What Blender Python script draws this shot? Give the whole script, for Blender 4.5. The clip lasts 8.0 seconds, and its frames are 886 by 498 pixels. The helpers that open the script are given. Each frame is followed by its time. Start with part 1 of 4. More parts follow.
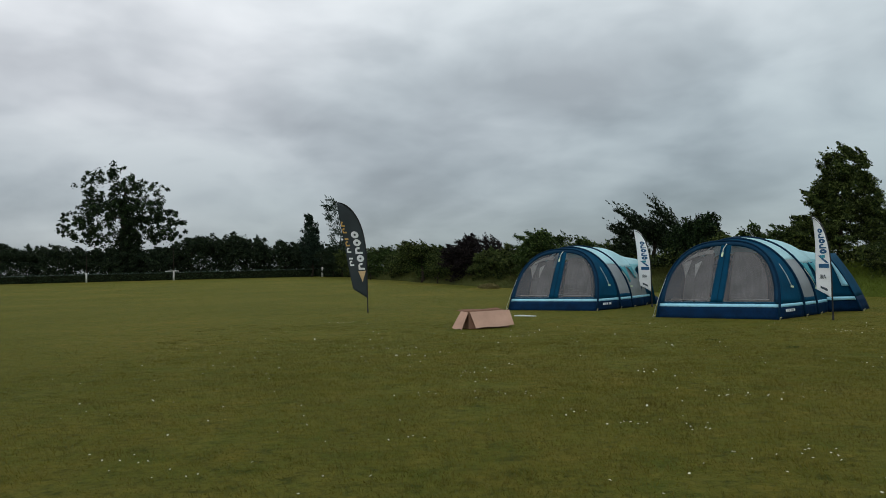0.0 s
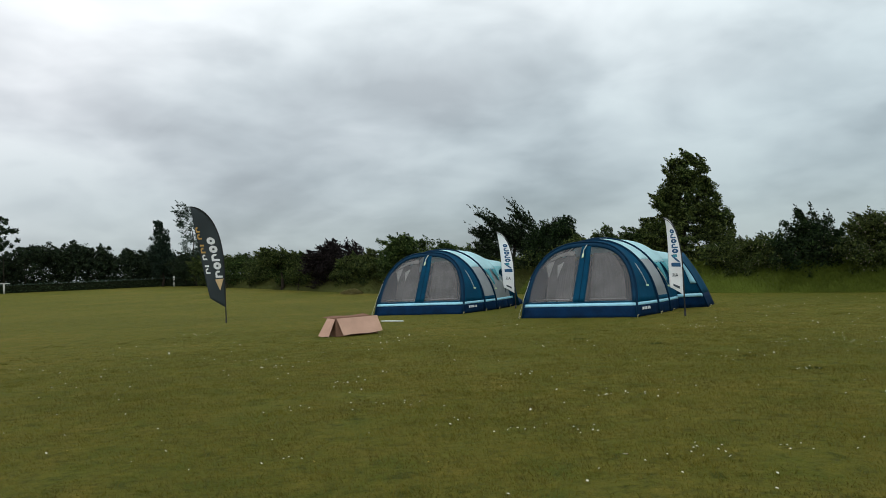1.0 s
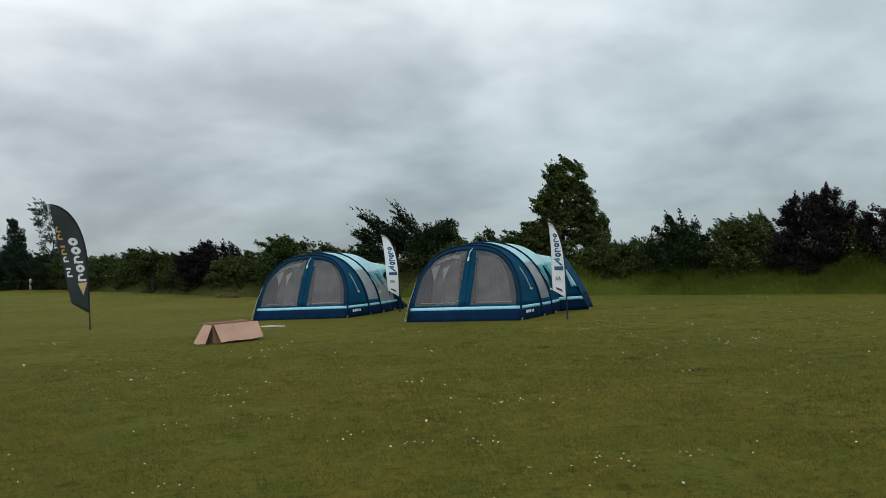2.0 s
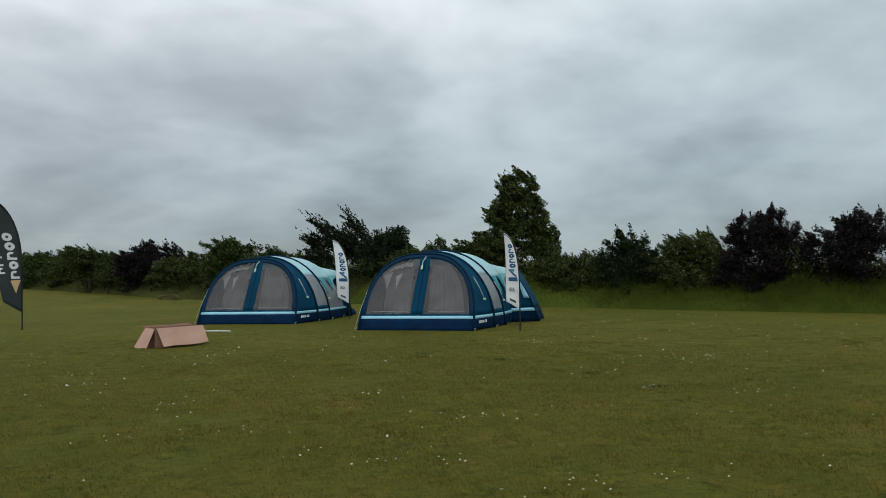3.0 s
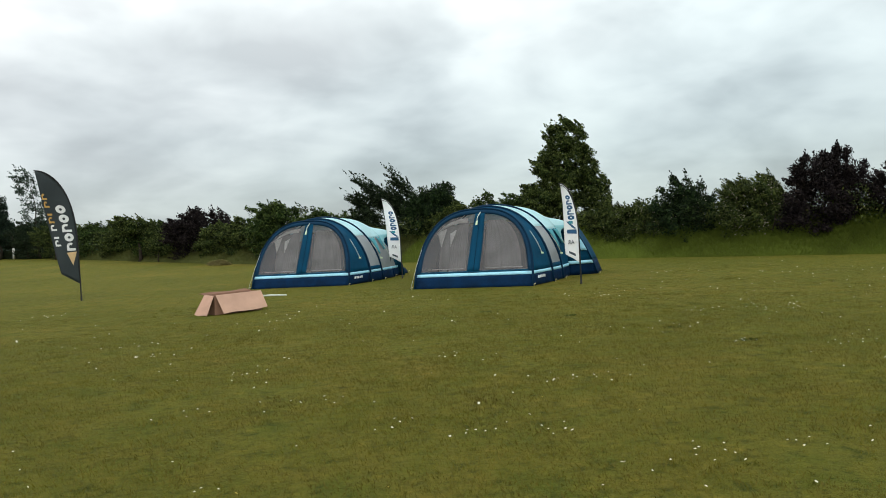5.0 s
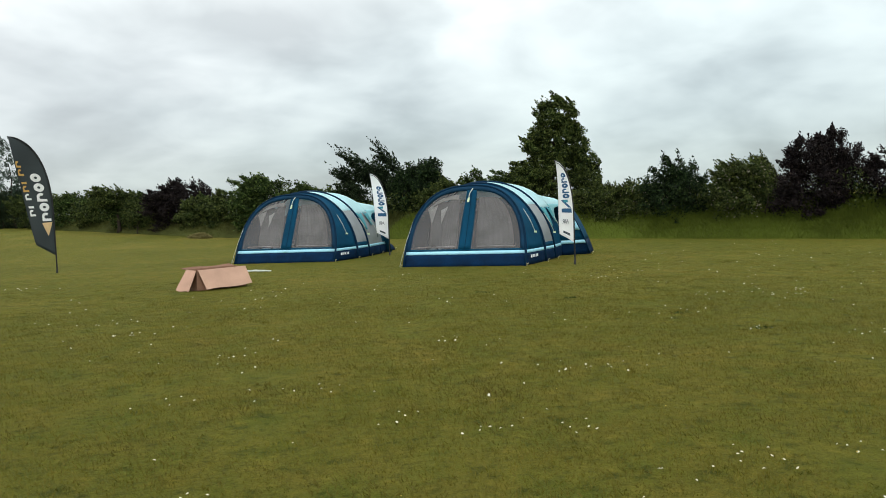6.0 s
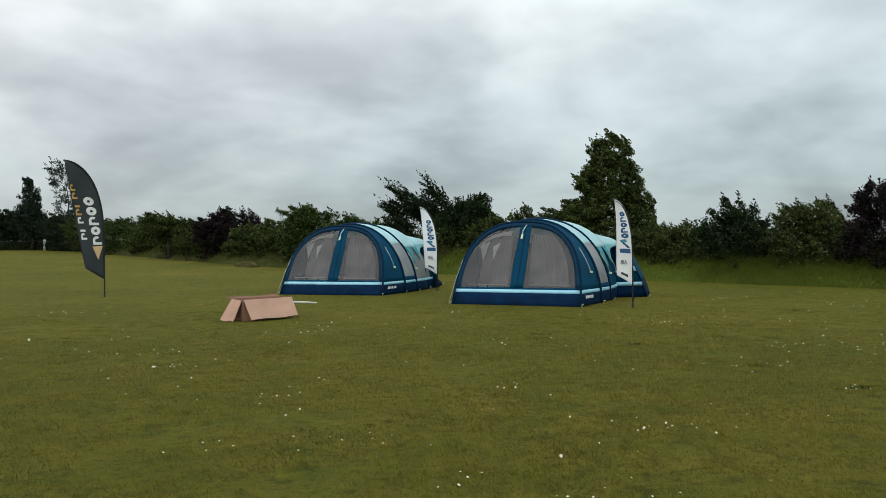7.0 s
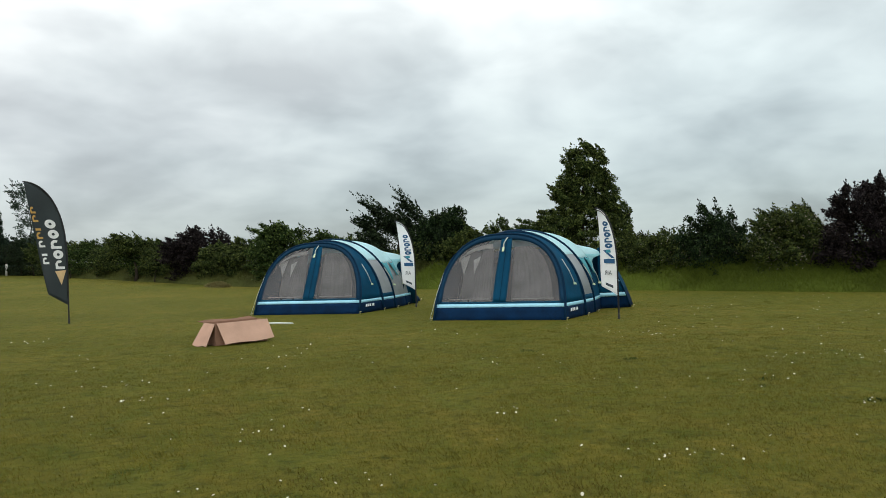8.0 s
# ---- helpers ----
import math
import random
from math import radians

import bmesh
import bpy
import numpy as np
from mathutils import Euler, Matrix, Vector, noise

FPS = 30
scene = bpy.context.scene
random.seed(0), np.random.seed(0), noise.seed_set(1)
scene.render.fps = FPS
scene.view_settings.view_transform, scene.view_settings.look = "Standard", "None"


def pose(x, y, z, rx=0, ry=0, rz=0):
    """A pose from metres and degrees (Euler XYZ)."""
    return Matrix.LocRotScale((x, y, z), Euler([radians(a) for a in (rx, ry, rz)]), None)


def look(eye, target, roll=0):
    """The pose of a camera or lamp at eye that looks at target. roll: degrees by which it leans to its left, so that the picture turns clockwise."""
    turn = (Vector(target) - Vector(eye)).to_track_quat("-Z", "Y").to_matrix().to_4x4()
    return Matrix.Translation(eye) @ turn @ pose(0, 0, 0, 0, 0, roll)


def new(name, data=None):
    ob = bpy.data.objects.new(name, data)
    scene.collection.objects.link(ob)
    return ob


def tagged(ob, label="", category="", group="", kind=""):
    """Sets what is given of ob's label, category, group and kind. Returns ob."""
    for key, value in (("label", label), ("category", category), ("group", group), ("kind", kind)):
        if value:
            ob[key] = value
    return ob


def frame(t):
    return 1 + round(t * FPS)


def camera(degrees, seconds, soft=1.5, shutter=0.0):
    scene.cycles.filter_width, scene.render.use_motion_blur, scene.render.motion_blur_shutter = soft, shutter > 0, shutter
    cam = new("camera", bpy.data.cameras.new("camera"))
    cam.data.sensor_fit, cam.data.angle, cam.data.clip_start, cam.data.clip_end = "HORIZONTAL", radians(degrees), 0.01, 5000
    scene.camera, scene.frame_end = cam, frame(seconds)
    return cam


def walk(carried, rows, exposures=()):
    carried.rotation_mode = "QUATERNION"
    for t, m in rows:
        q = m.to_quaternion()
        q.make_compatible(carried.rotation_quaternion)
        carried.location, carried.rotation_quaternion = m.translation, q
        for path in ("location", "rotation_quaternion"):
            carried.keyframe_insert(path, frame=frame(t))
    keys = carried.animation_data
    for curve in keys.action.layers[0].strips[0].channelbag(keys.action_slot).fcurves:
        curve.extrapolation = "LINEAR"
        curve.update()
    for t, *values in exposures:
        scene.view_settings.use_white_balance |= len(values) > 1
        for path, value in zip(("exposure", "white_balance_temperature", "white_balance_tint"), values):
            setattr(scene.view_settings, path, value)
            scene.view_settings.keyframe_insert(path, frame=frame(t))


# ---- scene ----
cam = camera(60.0, 8.0, soft=0.9)
PATH = [
    (0, (-0.406, -1.527, 1.531), (-0.49, 0.47, 1.58), -1.5),
    (0.2, (-0.496, -1.382, 1.528), (-0.429, 0.617, 1.534), -2.8),
    (0.5, (-0.567, -1.209, 1.523), (-0.333, 0.777, 1.494), -2.8),
    (0.8, (-0.569, -1.119, 1.517), (-0.243, 0.854, 1.491), -3.4),
    (1, (-0.569, -1.061, 1.515), (-0.289, 0.919, 1.565), -2.6),
    (1.2, (-0.569, -0.971, 1.521), (-0.229, 0.999, 1.579), -2.0),
    (1.5, (-0.57, -0.823, 1.539), (-0.146, 1.132, 1.556), -0.6),
    (1.8, (-0.585, -0.727, 1.545), (-0.101, 1.213, 1.608), -1.8),
    (2, (-0.636, -0.676, 1.55), (-0.052, 1.237, 1.592), -2.5),
    (2.2, (-0.704, -0.617, 1.559), (-0.008, 1.258, 1.576), -3.4),
    (3.3, (-0.733, -0.247, 1.57), (-0.024, 1.622, 1.635), -0.6),
    (3.5, (-0.729, -0.215, 1.602), (-0.039, 1.662, 1.645), -1.4),
    (3.8, (-0.775, -0.168, 1.621), (-0.125, 1.723, 1.575), -2.6),
    (4, (-0.817, -0.128, 1.622), (-0.217, 1.78, 1.579), -1.8),
    (4.2, (-0.836, -0.078, 1.616), (-0.241, 1.830, 1.556), -3.4),
    (4.5, (-0.859, 0.025, 1.598), (-0.201, 1.911, 1.492), -3.0),
    (4.7, (-0.899, 0.118, 1.593), (-0.296, 2.025, 1.541), -3.4),
    (5.8, (-1.024, 0.794, 1.586), (-0.353, 2.676, 1.491), -1.8),
    (6, (-0.996, 0.903, 1.597), (-0.339, 2.788, 1.481), -2.1),
    (6.2, (-1.003, 1.018, 1.594), (-0.402, 2.922, 1.488), -1.7),
    (6.5, (-1.017, 1.207, 1.585), (-0.548, 3.151, 1.626), -1.2),
    (6.7, (-1.001, 1.344, 1.583), (-0.510, 3.283, 1.585), -0.7),
    (6.8, (-0.994, 1.414, 1.583), (-0.446, 3.338, 1.556), -1.4),
    (7, (-0.981, 1.563, 1.582), (-0.429, 3.485, 1.562), -0.3),
    (7.2, (-1.004, 1.717, 1.576), (-0.308, 3.592, 1.579), -1.7),
    (7.3, (-1.023, 1.792, 1.572), (-0.293, 3.654, 1.559), -2.2),
    (7.5, (-1.046, 1.927, 1.568), (-0.288, 3.776, 1.515), -2.0),
    (7.7, (-1.039, 2.033, 1.577), (-0.313, 3.896, 1.519), -1.5),
    (8, (-1.013, 2.159, 1.611), (-0.389, 4.059, 1.625), -1.8),
]
EXPOSURES = [(0.0, -0.19, 6250, 10), (0.2, -0.22, 6270, 10), (0.5, 0.07, 6350, 10), (0.8, 0.16, 6350, 10), (1.0, 0.15, 6350, 10), (1.5, 0.24, 6350, 10), (1.8, 0.24, 6320, 10), (2.0, 0.04, 6300, 10), (2.2, -0.01, 6300, 10), (3.3, -0.14, 6250, 10), (3.5, -0.17, 6250, 10), (3.8, 0.02, 6330, 10), (4.0, 0.32, 6450, 10), (4.2, 0.32, 6480, 10), (4.5, 0.41, 6550, 10), (6.0, 0.67, 6650, 10), (6.2, 0.62, 6640, 10), (6.5, 0.52, 6600, 10), (6.8, 0.08, 6550, 10), (7.0, 0.28, 6500, 10), (7.2, 0.38, 6480, 10), (7.5, 0.34, 6450, 10), (7.7, 0.38, 6500, 10), (8.0, 0.44, 6600, 10)]
walk(cam, [(t, look(eye, target, roll)) for t, eye, target, roll in PATH],
     exposures=EXPOSURES)

# ---- world, sun, exposure ----
world = bpy.data.worlds.new("overcast_sky")
scene.world = world
world.use_nodes = True
wt = world.node_tree
wn, wl = wt.nodes, wt.links
wn.clear()


def wnode(kind, **kw):
    n = wn.new(kind)
    for k, v in kw.items():
        n.inputs[k].default_value = v
    return n


def ramp_of(tree, stops):
    n = tree.nodes.new("ShaderNodeValToRGB")
    e = n.color_ramp.elements
    while len(e) < len(stops):
        e.new(0.5)
    for el, (p, c) in zip(e, stops):
        el.position, el.color = p, (*c, 1)
    return n


def math_node(tree, op, a, b=None):
    n = tree.nodes.new("ShaderNodeMath")
    n.operation = op
    for i, v in enumerate((a, b)):
        if v is None:
            continue
        if isinstance(v, (int, float)):
            n.inputs[i].default_value = v
        else:
            tree.links.new(v, n.inputs[i])
    return n.outputs[0]


def mix_node(tree, mode, fac, a, b):
    n = tree.nodes.new("ShaderNodeMix")
    n.data_type, n.blend_type = "RGBA", mode
    for key, v in (("Factor_Float", fac), ("A_Color", a), ("B_Color", b)):
        sock = next(s for s in n.inputs if s.identifier == key)
        if isinstance(v, (int, float)):
            sock.default_value = v
        elif isinstance(v, tuple):
            sock.default_value = (*v, 1)
        else:
            tree.links.new(v, sock)
    return next(s for s in n.outputs if s.identifier == "Result_Color")


SUN_UP, SUN_ROUND = radians(52), radians(200)
sky = wn.new("ShaderNodeTexSky")
sky.sky_type, sky.sun_disc = "NISHITA", False
sky.sun_elevation, sky.sun_rotation = SUN_UP, SUN_ROUND
coord = wn.new("ShaderNodeTexCoord")
split = wn.new("ShaderNodeSeparateXYZ")
wl.new(coord.outputs["Generated"], split.inputs[0])
up = math_node(wt, "MAXIMUM", split.outputs[2], 0.0)
flat = math_node(wt, "ADD", up, 0.34)
join = wn.new("ShaderNodeCombineXYZ")
wl.new(math_node(wt, "DIVIDE", split.outputs[0], flat), join.inputs[0])
wl.new(math_node(wt, "DIVIDE", split.outputs[1], flat), join.inputs[1])
wl.new(math_node(wt, "MULTIPLY", up, 1.2), join.inputs[2])
big = wnode("ShaderNodeTexNoise", Scale=1.25, Detail=4.0, Roughness=0.46, Distortion=0.35)
small = wnode("ShaderNodeTexNoise", Scale=3.6, Detail=4.0, Roughness=0.5, Distortion=0.25)
tone = wnode("ShaderNodeTexNoise", Scale=0.8, Detail=2.0, Roughness=0.5)
for n in (big, small, tone):
    wl.new(join.outputs[0], n.inputs["Vector"])
cloud = math_node(wt, "ADD", math_node(wt, "MULTIPLY", big.outputs[0], 0.74), math_node(wt, "MULTIPLY", small.outputs[0], 0.26))
cloud_raw = ramp_of(wt, [(0.38, (0.50, 0.512, 0.52)), (0.45, (0.63, 0.645, 0.652)), (0.52, (0.79, 0.80, 0.80)), (0.60, (0.94, 0.945, 0.93))])
wl.new(cloud, cloud_raw.inputs[0])
# thinner and warmer cloud to the west, denser and cooler to the east
tint = ramp_of(wt, [(0.22, (0.905, 0.98, 0.985)), (0.48, (0.97, 1.01, 1.01)), (0.78, (1.24, 1.20, 1.20))])
side = math_node(wt, "MULTIPLY", split.outputs[0], -0.42)
wl.new(math_node(wt, "ADD", math_node(wt, "ADD", side, 0.14), math_node(wt, "MULTIPLY", tone.outputs[0], 0.75)), tint.inputs[0])
cloud_mix = mix_node(wt, "MULTIPLY", 1.0, cloud_raw.outputs[0], tint.outputs[0])
# overcast dome: dim grey at the horizon, brighter overhead
dome = ramp_of(wt, [(0.0, (0.386, 0.424, 0.440)), (0.10, (0.508, 0.540, 0.553)), (0.30, (0.92, 0.94, 0.935)), (1.0, (1.34, 1.34, 1.30))])
wl.new(up, dome.inputs[0])
deck = mix_node(wt, "MULTIPLY", 1.0, cloud_mix, dome.outputs[0])
back_clear = wnode("ShaderNodeBackground", Strength=0.012)
wl.new(sky.outputs[0], back_clear.inputs[0])
back_cloud = wnode("ShaderNodeBackground", Strength=1.0)
wl.new(deck, back_cloud.inputs[0])
both = wn.new("ShaderNodeAddShader")
wl.new(back_clear.outputs[0], both.inputs[0])
wl.new(back_cloud.outputs[0], both.inputs[1])
wl.new(both.outputs[0], wn.new("ShaderNodeOutputWorld").inputs[0])

sun = new("sun", bpy.data.lights.new("sun", "SUN"))
sun.data.energy, sun.data.angle, sun.data.color = 0.5, radians(25), (1.0, 0.96, 0.9)
sun.matrix_world = look((-6, -14, 25), (4, 14, 0))


# ---- materials ----
def material(name, base, rough=0.8, noise_scale=6.0, vary=0.25, fine=60.0, fine_vary=0.12, bump=0.1, bump_scale=120.0, sheen=0.0,
             island=0.0, other=None, see_through=0.0, spec=0.4, translucent=0.0, skew=1.0):
    m = bpy.data.materials.new(name)
    m.use_nodes = True
    t = m.node_tree
    n, l = t.nodes, t.links
    bsdf = n["Principled BSDF"]
    out = n["Material Output"]
    bsdf.inputs["Roughness"].default_value = rough
    bsdf.inputs["Specular IOR Level"].default_value = spec
    bsdf.inputs["Sheen Weight"].default_value = sheen
    geo = n.new("ShaderNodeNewGeometry")
    a = n.new("ShaderNodeTexNoise")
    a.inputs["Scale"].default_value, a.inputs["Detail"].default_value = noise_scale, 5
    b = n.new("ShaderNodeTexNoise")
    b.inputs["Scale"].default_value, b.inputs["Detail"].default_value = fine, 3
    for q in (a, b):
        l.new(geo.outputs["Position"], q.inputs["Vector"])
    two = other or tuple(c * 0.6 for c in base)
    r1 = ramp_of(t, [(0.3, tuple(c * (1 - vary) for c in base)), (0.7, tuple(min(1, c * (1 + vary)) for c in base))])
    l.new(a.outputs[0], r1.inputs[0])
    col = r1.outputs[0]
    if island:
        col = mix_node(t, "MIX", math_node(t, "MULTIPLY", math_node(t, "POWER", geo.outputs["Random Per Island"], skew), island), col, two)
    r2 = ramp_of(t, [(0.3, (1 - fine_vary,) * 3), (0.7, (1.0,) * 3)])
    l.new(b.outputs[0], r2.inputs[0])
    col = mix_node(t, "MULTIPLY", 1.0, col, r2.outputs[0])
    l.new(col, bsdf.inputs["Base Color"])
    if bump:
        c = n.new("ShaderNodeTexNoise")
        c.inputs["Scale"].default_value, c.inputs["Detail"].default_value = bump_scale, 4
        l.new(geo.outputs["Position"], c.inputs["Vector"])
        bp = n.new("ShaderNodeBump")
        bp.inputs["Strength"].default_value, bp.inputs["Distance"].default_value = bump, 0.02
        l.new(c.outputs[0], bp.inputs["Height"])
        l.new(bp.outputs[0], bsdf.inputs["Normal"])
    last = bsdf.outputs[0]
    if translucent:
        tr = n.new("ShaderNodeBsdfTranslucent")
        l.new(col, tr.inputs[0])
        mx = n.new("ShaderNodeMixShader")
        mx.inputs[0].default_value = translucent
        l.new(last, mx.inputs[1])
        l.new(tr.outputs[0], mx.inputs[2])
        last = mx.outputs[0]
    if see_through:
        tr = n.new("ShaderNodeBsdfTransparent")
        mx = n.new("ShaderNodeMixShader")
        mx.inputs[0].default_value = see_through
        l.new(last, mx.inputs[1])
        l.new(tr.outputs[0], mx.inputs[2])
        last = mx.outputs[0]
    l.new(last, out.inputs[0])
    return m


def grass_ground():
    m = material("mown_grass", (0.10, 0.095, 0.022), rough=0.95, spec=0.1)
    t = m.node_tree
    n, l = t.nodes, t.links
    n.clear()
    out, bsdf, geo = n.new("ShaderNodeOutputMaterial"), n.new("ShaderNodeBsdfPrincipled"), n.new("ShaderNodeNewGeometry")
    bsdf.inputs["Roughness"].default_value, bsdf.inputs["Specular IOR Level"].default_value = 0.95, 0.1
    bsdf.inputs["Sheen Weight"].default_value, bsdf.inputs["Sheen Roughness"].default_value = 0.10, 0.5
    bsdf.inputs["Sheen Tint"].default_value = (0.70, 0.68, 0.14, 1)

    def noise_at(scale, detail, rough=0.6):
        q = n.new("ShaderNodeTexNoise")
        q.inputs["Scale"].default_value, q.inputs["Detail"].default_value, q.inputs["Roughness"].default_value = scale, detail, rough
        l.new(geo.outputs["Position"], q.inputs["Vector"])
        return q.outputs[0]
    wide = ramp_of(t, [(0.32, (0.077, 0.078, 0.009)), (0.50, (0.098, 0.091, 0.012)), (0.68, (0.130, 0.105, 0.018))])
    l.new(noise_at(0.16, 4), wide.inputs[0])
    patch = ramp_of(t, [(0.33, (0.66, 0.86, 0.62)), (0.46, (0.93, 1.0, 0.90)), (0.56, (1.0, 1.0, 0.96)), (0.68, (1.20, 1.09, 1.10))])
    l.new(noise_at(1.7, 5), patch.inputs[0])
    tuft = ramp_of(t, [(0.34, (0.42, 0.50, 0.40)), (0.46, (0.92, 0.95, 0.90)), (0.72, (1.3, 1.24, 1.22))])
    l.new(noise_at(11.0, 6, 0.7), tuft.inputs[0])
    clump = ramp_of(t, [(0.33, (0.40, 0.50, 0.36)), (0.43, (0.93, 0.97, 0.92)), (0.56, (1.04, 1.02, 1.0)), (0.68, (1.36, 1.26, 1.32))])
    l.new(noise_at(4.2, 5, 0.62), clump.inputs[0])
    blade = ramp_of(t, [(0.3, (0.65, 0.65, 0.6)), (0.7, (1.3, 1.3, 1.25))])
    l.new(noise_at(75.0, 4, 0.7), blade.inputs[0])
    col = wide.outputs[0]
    for r in (patch, clump, tuft, blade):
        col = mix_node(t, "MULTIPLY", 1.0, col, r.outputs[0])
    l.new(col, bsdf.inputs["Base Color"])
    bp = n.new("ShaderNodeBump")
    bp.inputs["Strength"].default_value, bp.inputs["Distance"].default_value = 0.8, 0.05
    l.new(math_node(t, "ADD", noise_at(22.0, 6, 0.7), math_node(t, "MULTIPLY", noise_at(90.0, 3), 0.5)), bp.inputs["Height"])
    l.new(bp.outputs[0], bsdf.inputs["Normal"])
    l.new(bsdf.outputs[0], out.inputs[0])
    return m


GRASS = grass_ground()
BLADE = material("grass_blade", (0.122, 0.114, 0.012), 0.7, 1.1, 0.42, 30, 0.1, bump=0, island=0.7, other=(0.19, 0.15, 0.032), translucent=0.25, spec=0.2)
LONG = material("long_grass", (0.108, 0.148, 0.022), 0.85, 0.35, 0.35, 3, 0.25, bump=0, island=0.25, other=(0.14, 0.15, 0.028), translucent=0.35, spec=0.05)
TUFT = material("tuft_grass", (0.080, 0.088, 0.011), 0.8, 1.3, 0.4, 20, 0.2, bump=0, island=0.7, other=(0.13, 0.12, 0.018), translucent=0.2, spec=0.05, skew=1.3)
STRAW = material("dry_straw", (0.26, 0.23, 0.10), 0.9, 2.0, 0.3, 12, 0.3, bump=0, island=0.4, other=(0.16, 0.15, 0.05), spec=0.05)
ROUGH = material("rough_olive_grass", (0.080, 0.093, 0.026), 0.9, 0.5, 0.45, 4, 0.3, bump=0, island=0.4, other=(0.115, 0.110, 0.036), translucent=0.3, spec=0.05)
ROUGH_BANK = material("rough_olive_bank", (0.066, 0.077, 0.022), 0.95, 0.6, 0.45, 14, 0.4, bump=0.8, bump_scale=12, spec=0.05)
BANK = material("rough_bank", (0.078, 0.105, 0.016), 0.95, 0.6, 0.35, 14, 0.4, bump=0.8, bump_scale=12, spec=0.05)
NAVY = material("navy_polyester", (0.0005, 0.053, 0.112), 0.75, 2.0, 0.2, 26, 0.12, bump=0.4, bump_scale=7, spec=0.1)
SKIRT = material("dark_navy_groundsheet", (0.001, 0.019, 0.058), 0.75, 3.0, 0.3, 20, 0.25, bump=0.5, bump_scale=7, spec=0.08)
BEAM = material("deep_blue_beam_sleeve", (0.001, 0.020, 0.050), 0.75, 3.0, 0.15, 30, 0.1, bump=0.15, bump_scale=14, spec=0.1)
SLEEVE = material("navy_arch_sleeve", (0.003, 0.033, 0.074), 0.75, 2.0, 0.18, 26, 0.12, bump=0.35, bump_scale=10, spec=0.15)
PALE = material("pale_blue_polyester", (0.50, 0.77, 0.82), 0.6, 1.6, 0.1, 20, 0.06, bump=0.25, bump_scale=7, translucent=0.2, spec=0.3)
STRIPE = material("light_blue_tape", (0.34, 0.68, 0.84), 0.6, 3.0, 0.1, 30, 0.08, bump=0.1, bump_scale=20, spec=0.3)
PVC = material("grey_tinted_window_film", (0.130, 0.131, 0.136), 0.22, 1.5, 0.12, 5, 0.1, bump=0.15, bump_scale=3.0, see_through=0.48, spec=0.5)
# lighter than PVC: reflected sky is put into this film's base colour
SIDE_PVC = material("sky_paled_window_film", (0.34, 0.37, 0.39), 0.3, 1.5, 0.12, 5, 0.1, bump=0.15, bump_scale=3.0, see_through=0.25, spec=0.5)
CURTAIN = material("grey_inner_curtain", (0.215, 0.21, 0.21), 0.8, 2.0, 0.3, 12, 0.1, bump=0.3, bump_scale=6, spec=0.2)
PEAK = material("pale_curtain_and_sky_light", (0.80, 0.80, 0.78), 0.8, 4.0, 0.15, 20, 0.1, bump=0.2, bump_scale=12, translucent=0.3, spec=0.2)
TEALSIDE = material("teal_polyester", (0.10, 0.38, 0.45), 0.65, 1.8, 0.18, 20, 0.08, bump=0.3, bump_scale=7, translucent=0.2, spec=0.25)
CHEEK = material("pale_teal_polyester", (0.27, 0.57, 0.63), 0.6, 1.6, 0.12, 20, 0.06, bump=0.35, bump_scale=6, translucent=0.2, spec=0.2)
STRAP = material("pale_webbing", (0.60, 0.66, 0.60), 0.7, 9, 0.1, 80, 0.1, bump=0.1)
TAG = material("lime_pull_tag", (0.62, 0.74, 0.50), 0.6, 9, 0.1, 60, 0.1, bump=0.05)
PRINT = material("white_print", (0.75, 0.78, 0.80), 0.6, 9, 0.08, 60, 0.08, bump=0)
PEG = material("yellow_steel_peg", (0.55, 0.50, 0.30), 0.5, 9, 0.1, 60, 0.1, bump=0.05)
SLATE = material("charcoal_flag_cloth", (0.025, 0.036, 0.040), 0.65, 1.5, 0.12, 30, 0.1, bump=0.15, bump_scale=6, translucent=0.08)
WHITE = material("white_flag_cloth", (0.93, 0.96, 0.97), 0.6, 1.5, 0.03, 30, 0.03, bump=0.15, bump_scale=6, translucent=0.2)
BLACK = material("black_sleeve", (0.010, 0.011, 0.012), 0.5, 5, 0.2, 60, 0.1, bump=0.05)
LETTER = material("white_letter_print", (0.70, 0.72, 0.72), 0.7, 9, 0.08, 60, 0.08, bump=0)
ORANGE = material("amber_print", (0.50, 0.30, 0.08), 0.7, 9, 0.1, 60, 0.08, bump=0)
SAND = material("sand_print", (0.60, 0.42, 0.22), 0.7, 9, 0.1, 60, 0.08, bump=0)
BLUEINK = material("blue_print", (0.02, 0.10, 0.22), 0.7, 9, 0.1, 60, 0.08, bump=0)
TEAL = material("teal_print", (0.04, 0.28, 0.36), 0.7, 9, 0.1, 60, 0.08, bump=0)
GREYINK = material("grey_print", (0.06, 0.08, 0.10), 0.7, 9, 0.1, 60, 0.08, bump=0)
CARD = material("corrugated_cardboard", (0.50, 0.315, 0.235), 0.85, 2.5, 0.12, 40, 0.05, bump=0.06, bump_scale=40, spec=0.2)
# darker copy of CARD, with the shade behind the flaps in its colour
CARD_IN = material("shaded_cardboard_inside", (0.30, 0.17, 0.115), 0.9, 3.5, 0.15, 40, 0.12, bump=0.15, bump_scale=40, spec=0.2)
# darkest card colour: the open carton's inside shade, painted onto the rear flap
CARD_TOP = material("shade_brown_card", (0.21, 0.115, 0.078), 0.9, 3.5, 0.15, 40, 0.08, bump=0.08, bump_scale=40, spec=0.1)
GUARD = material("white_tree_guard", (0.62, 0.62, 0.58), 0.7, 5, 0.15, 30, 0.15, bump=0.1)
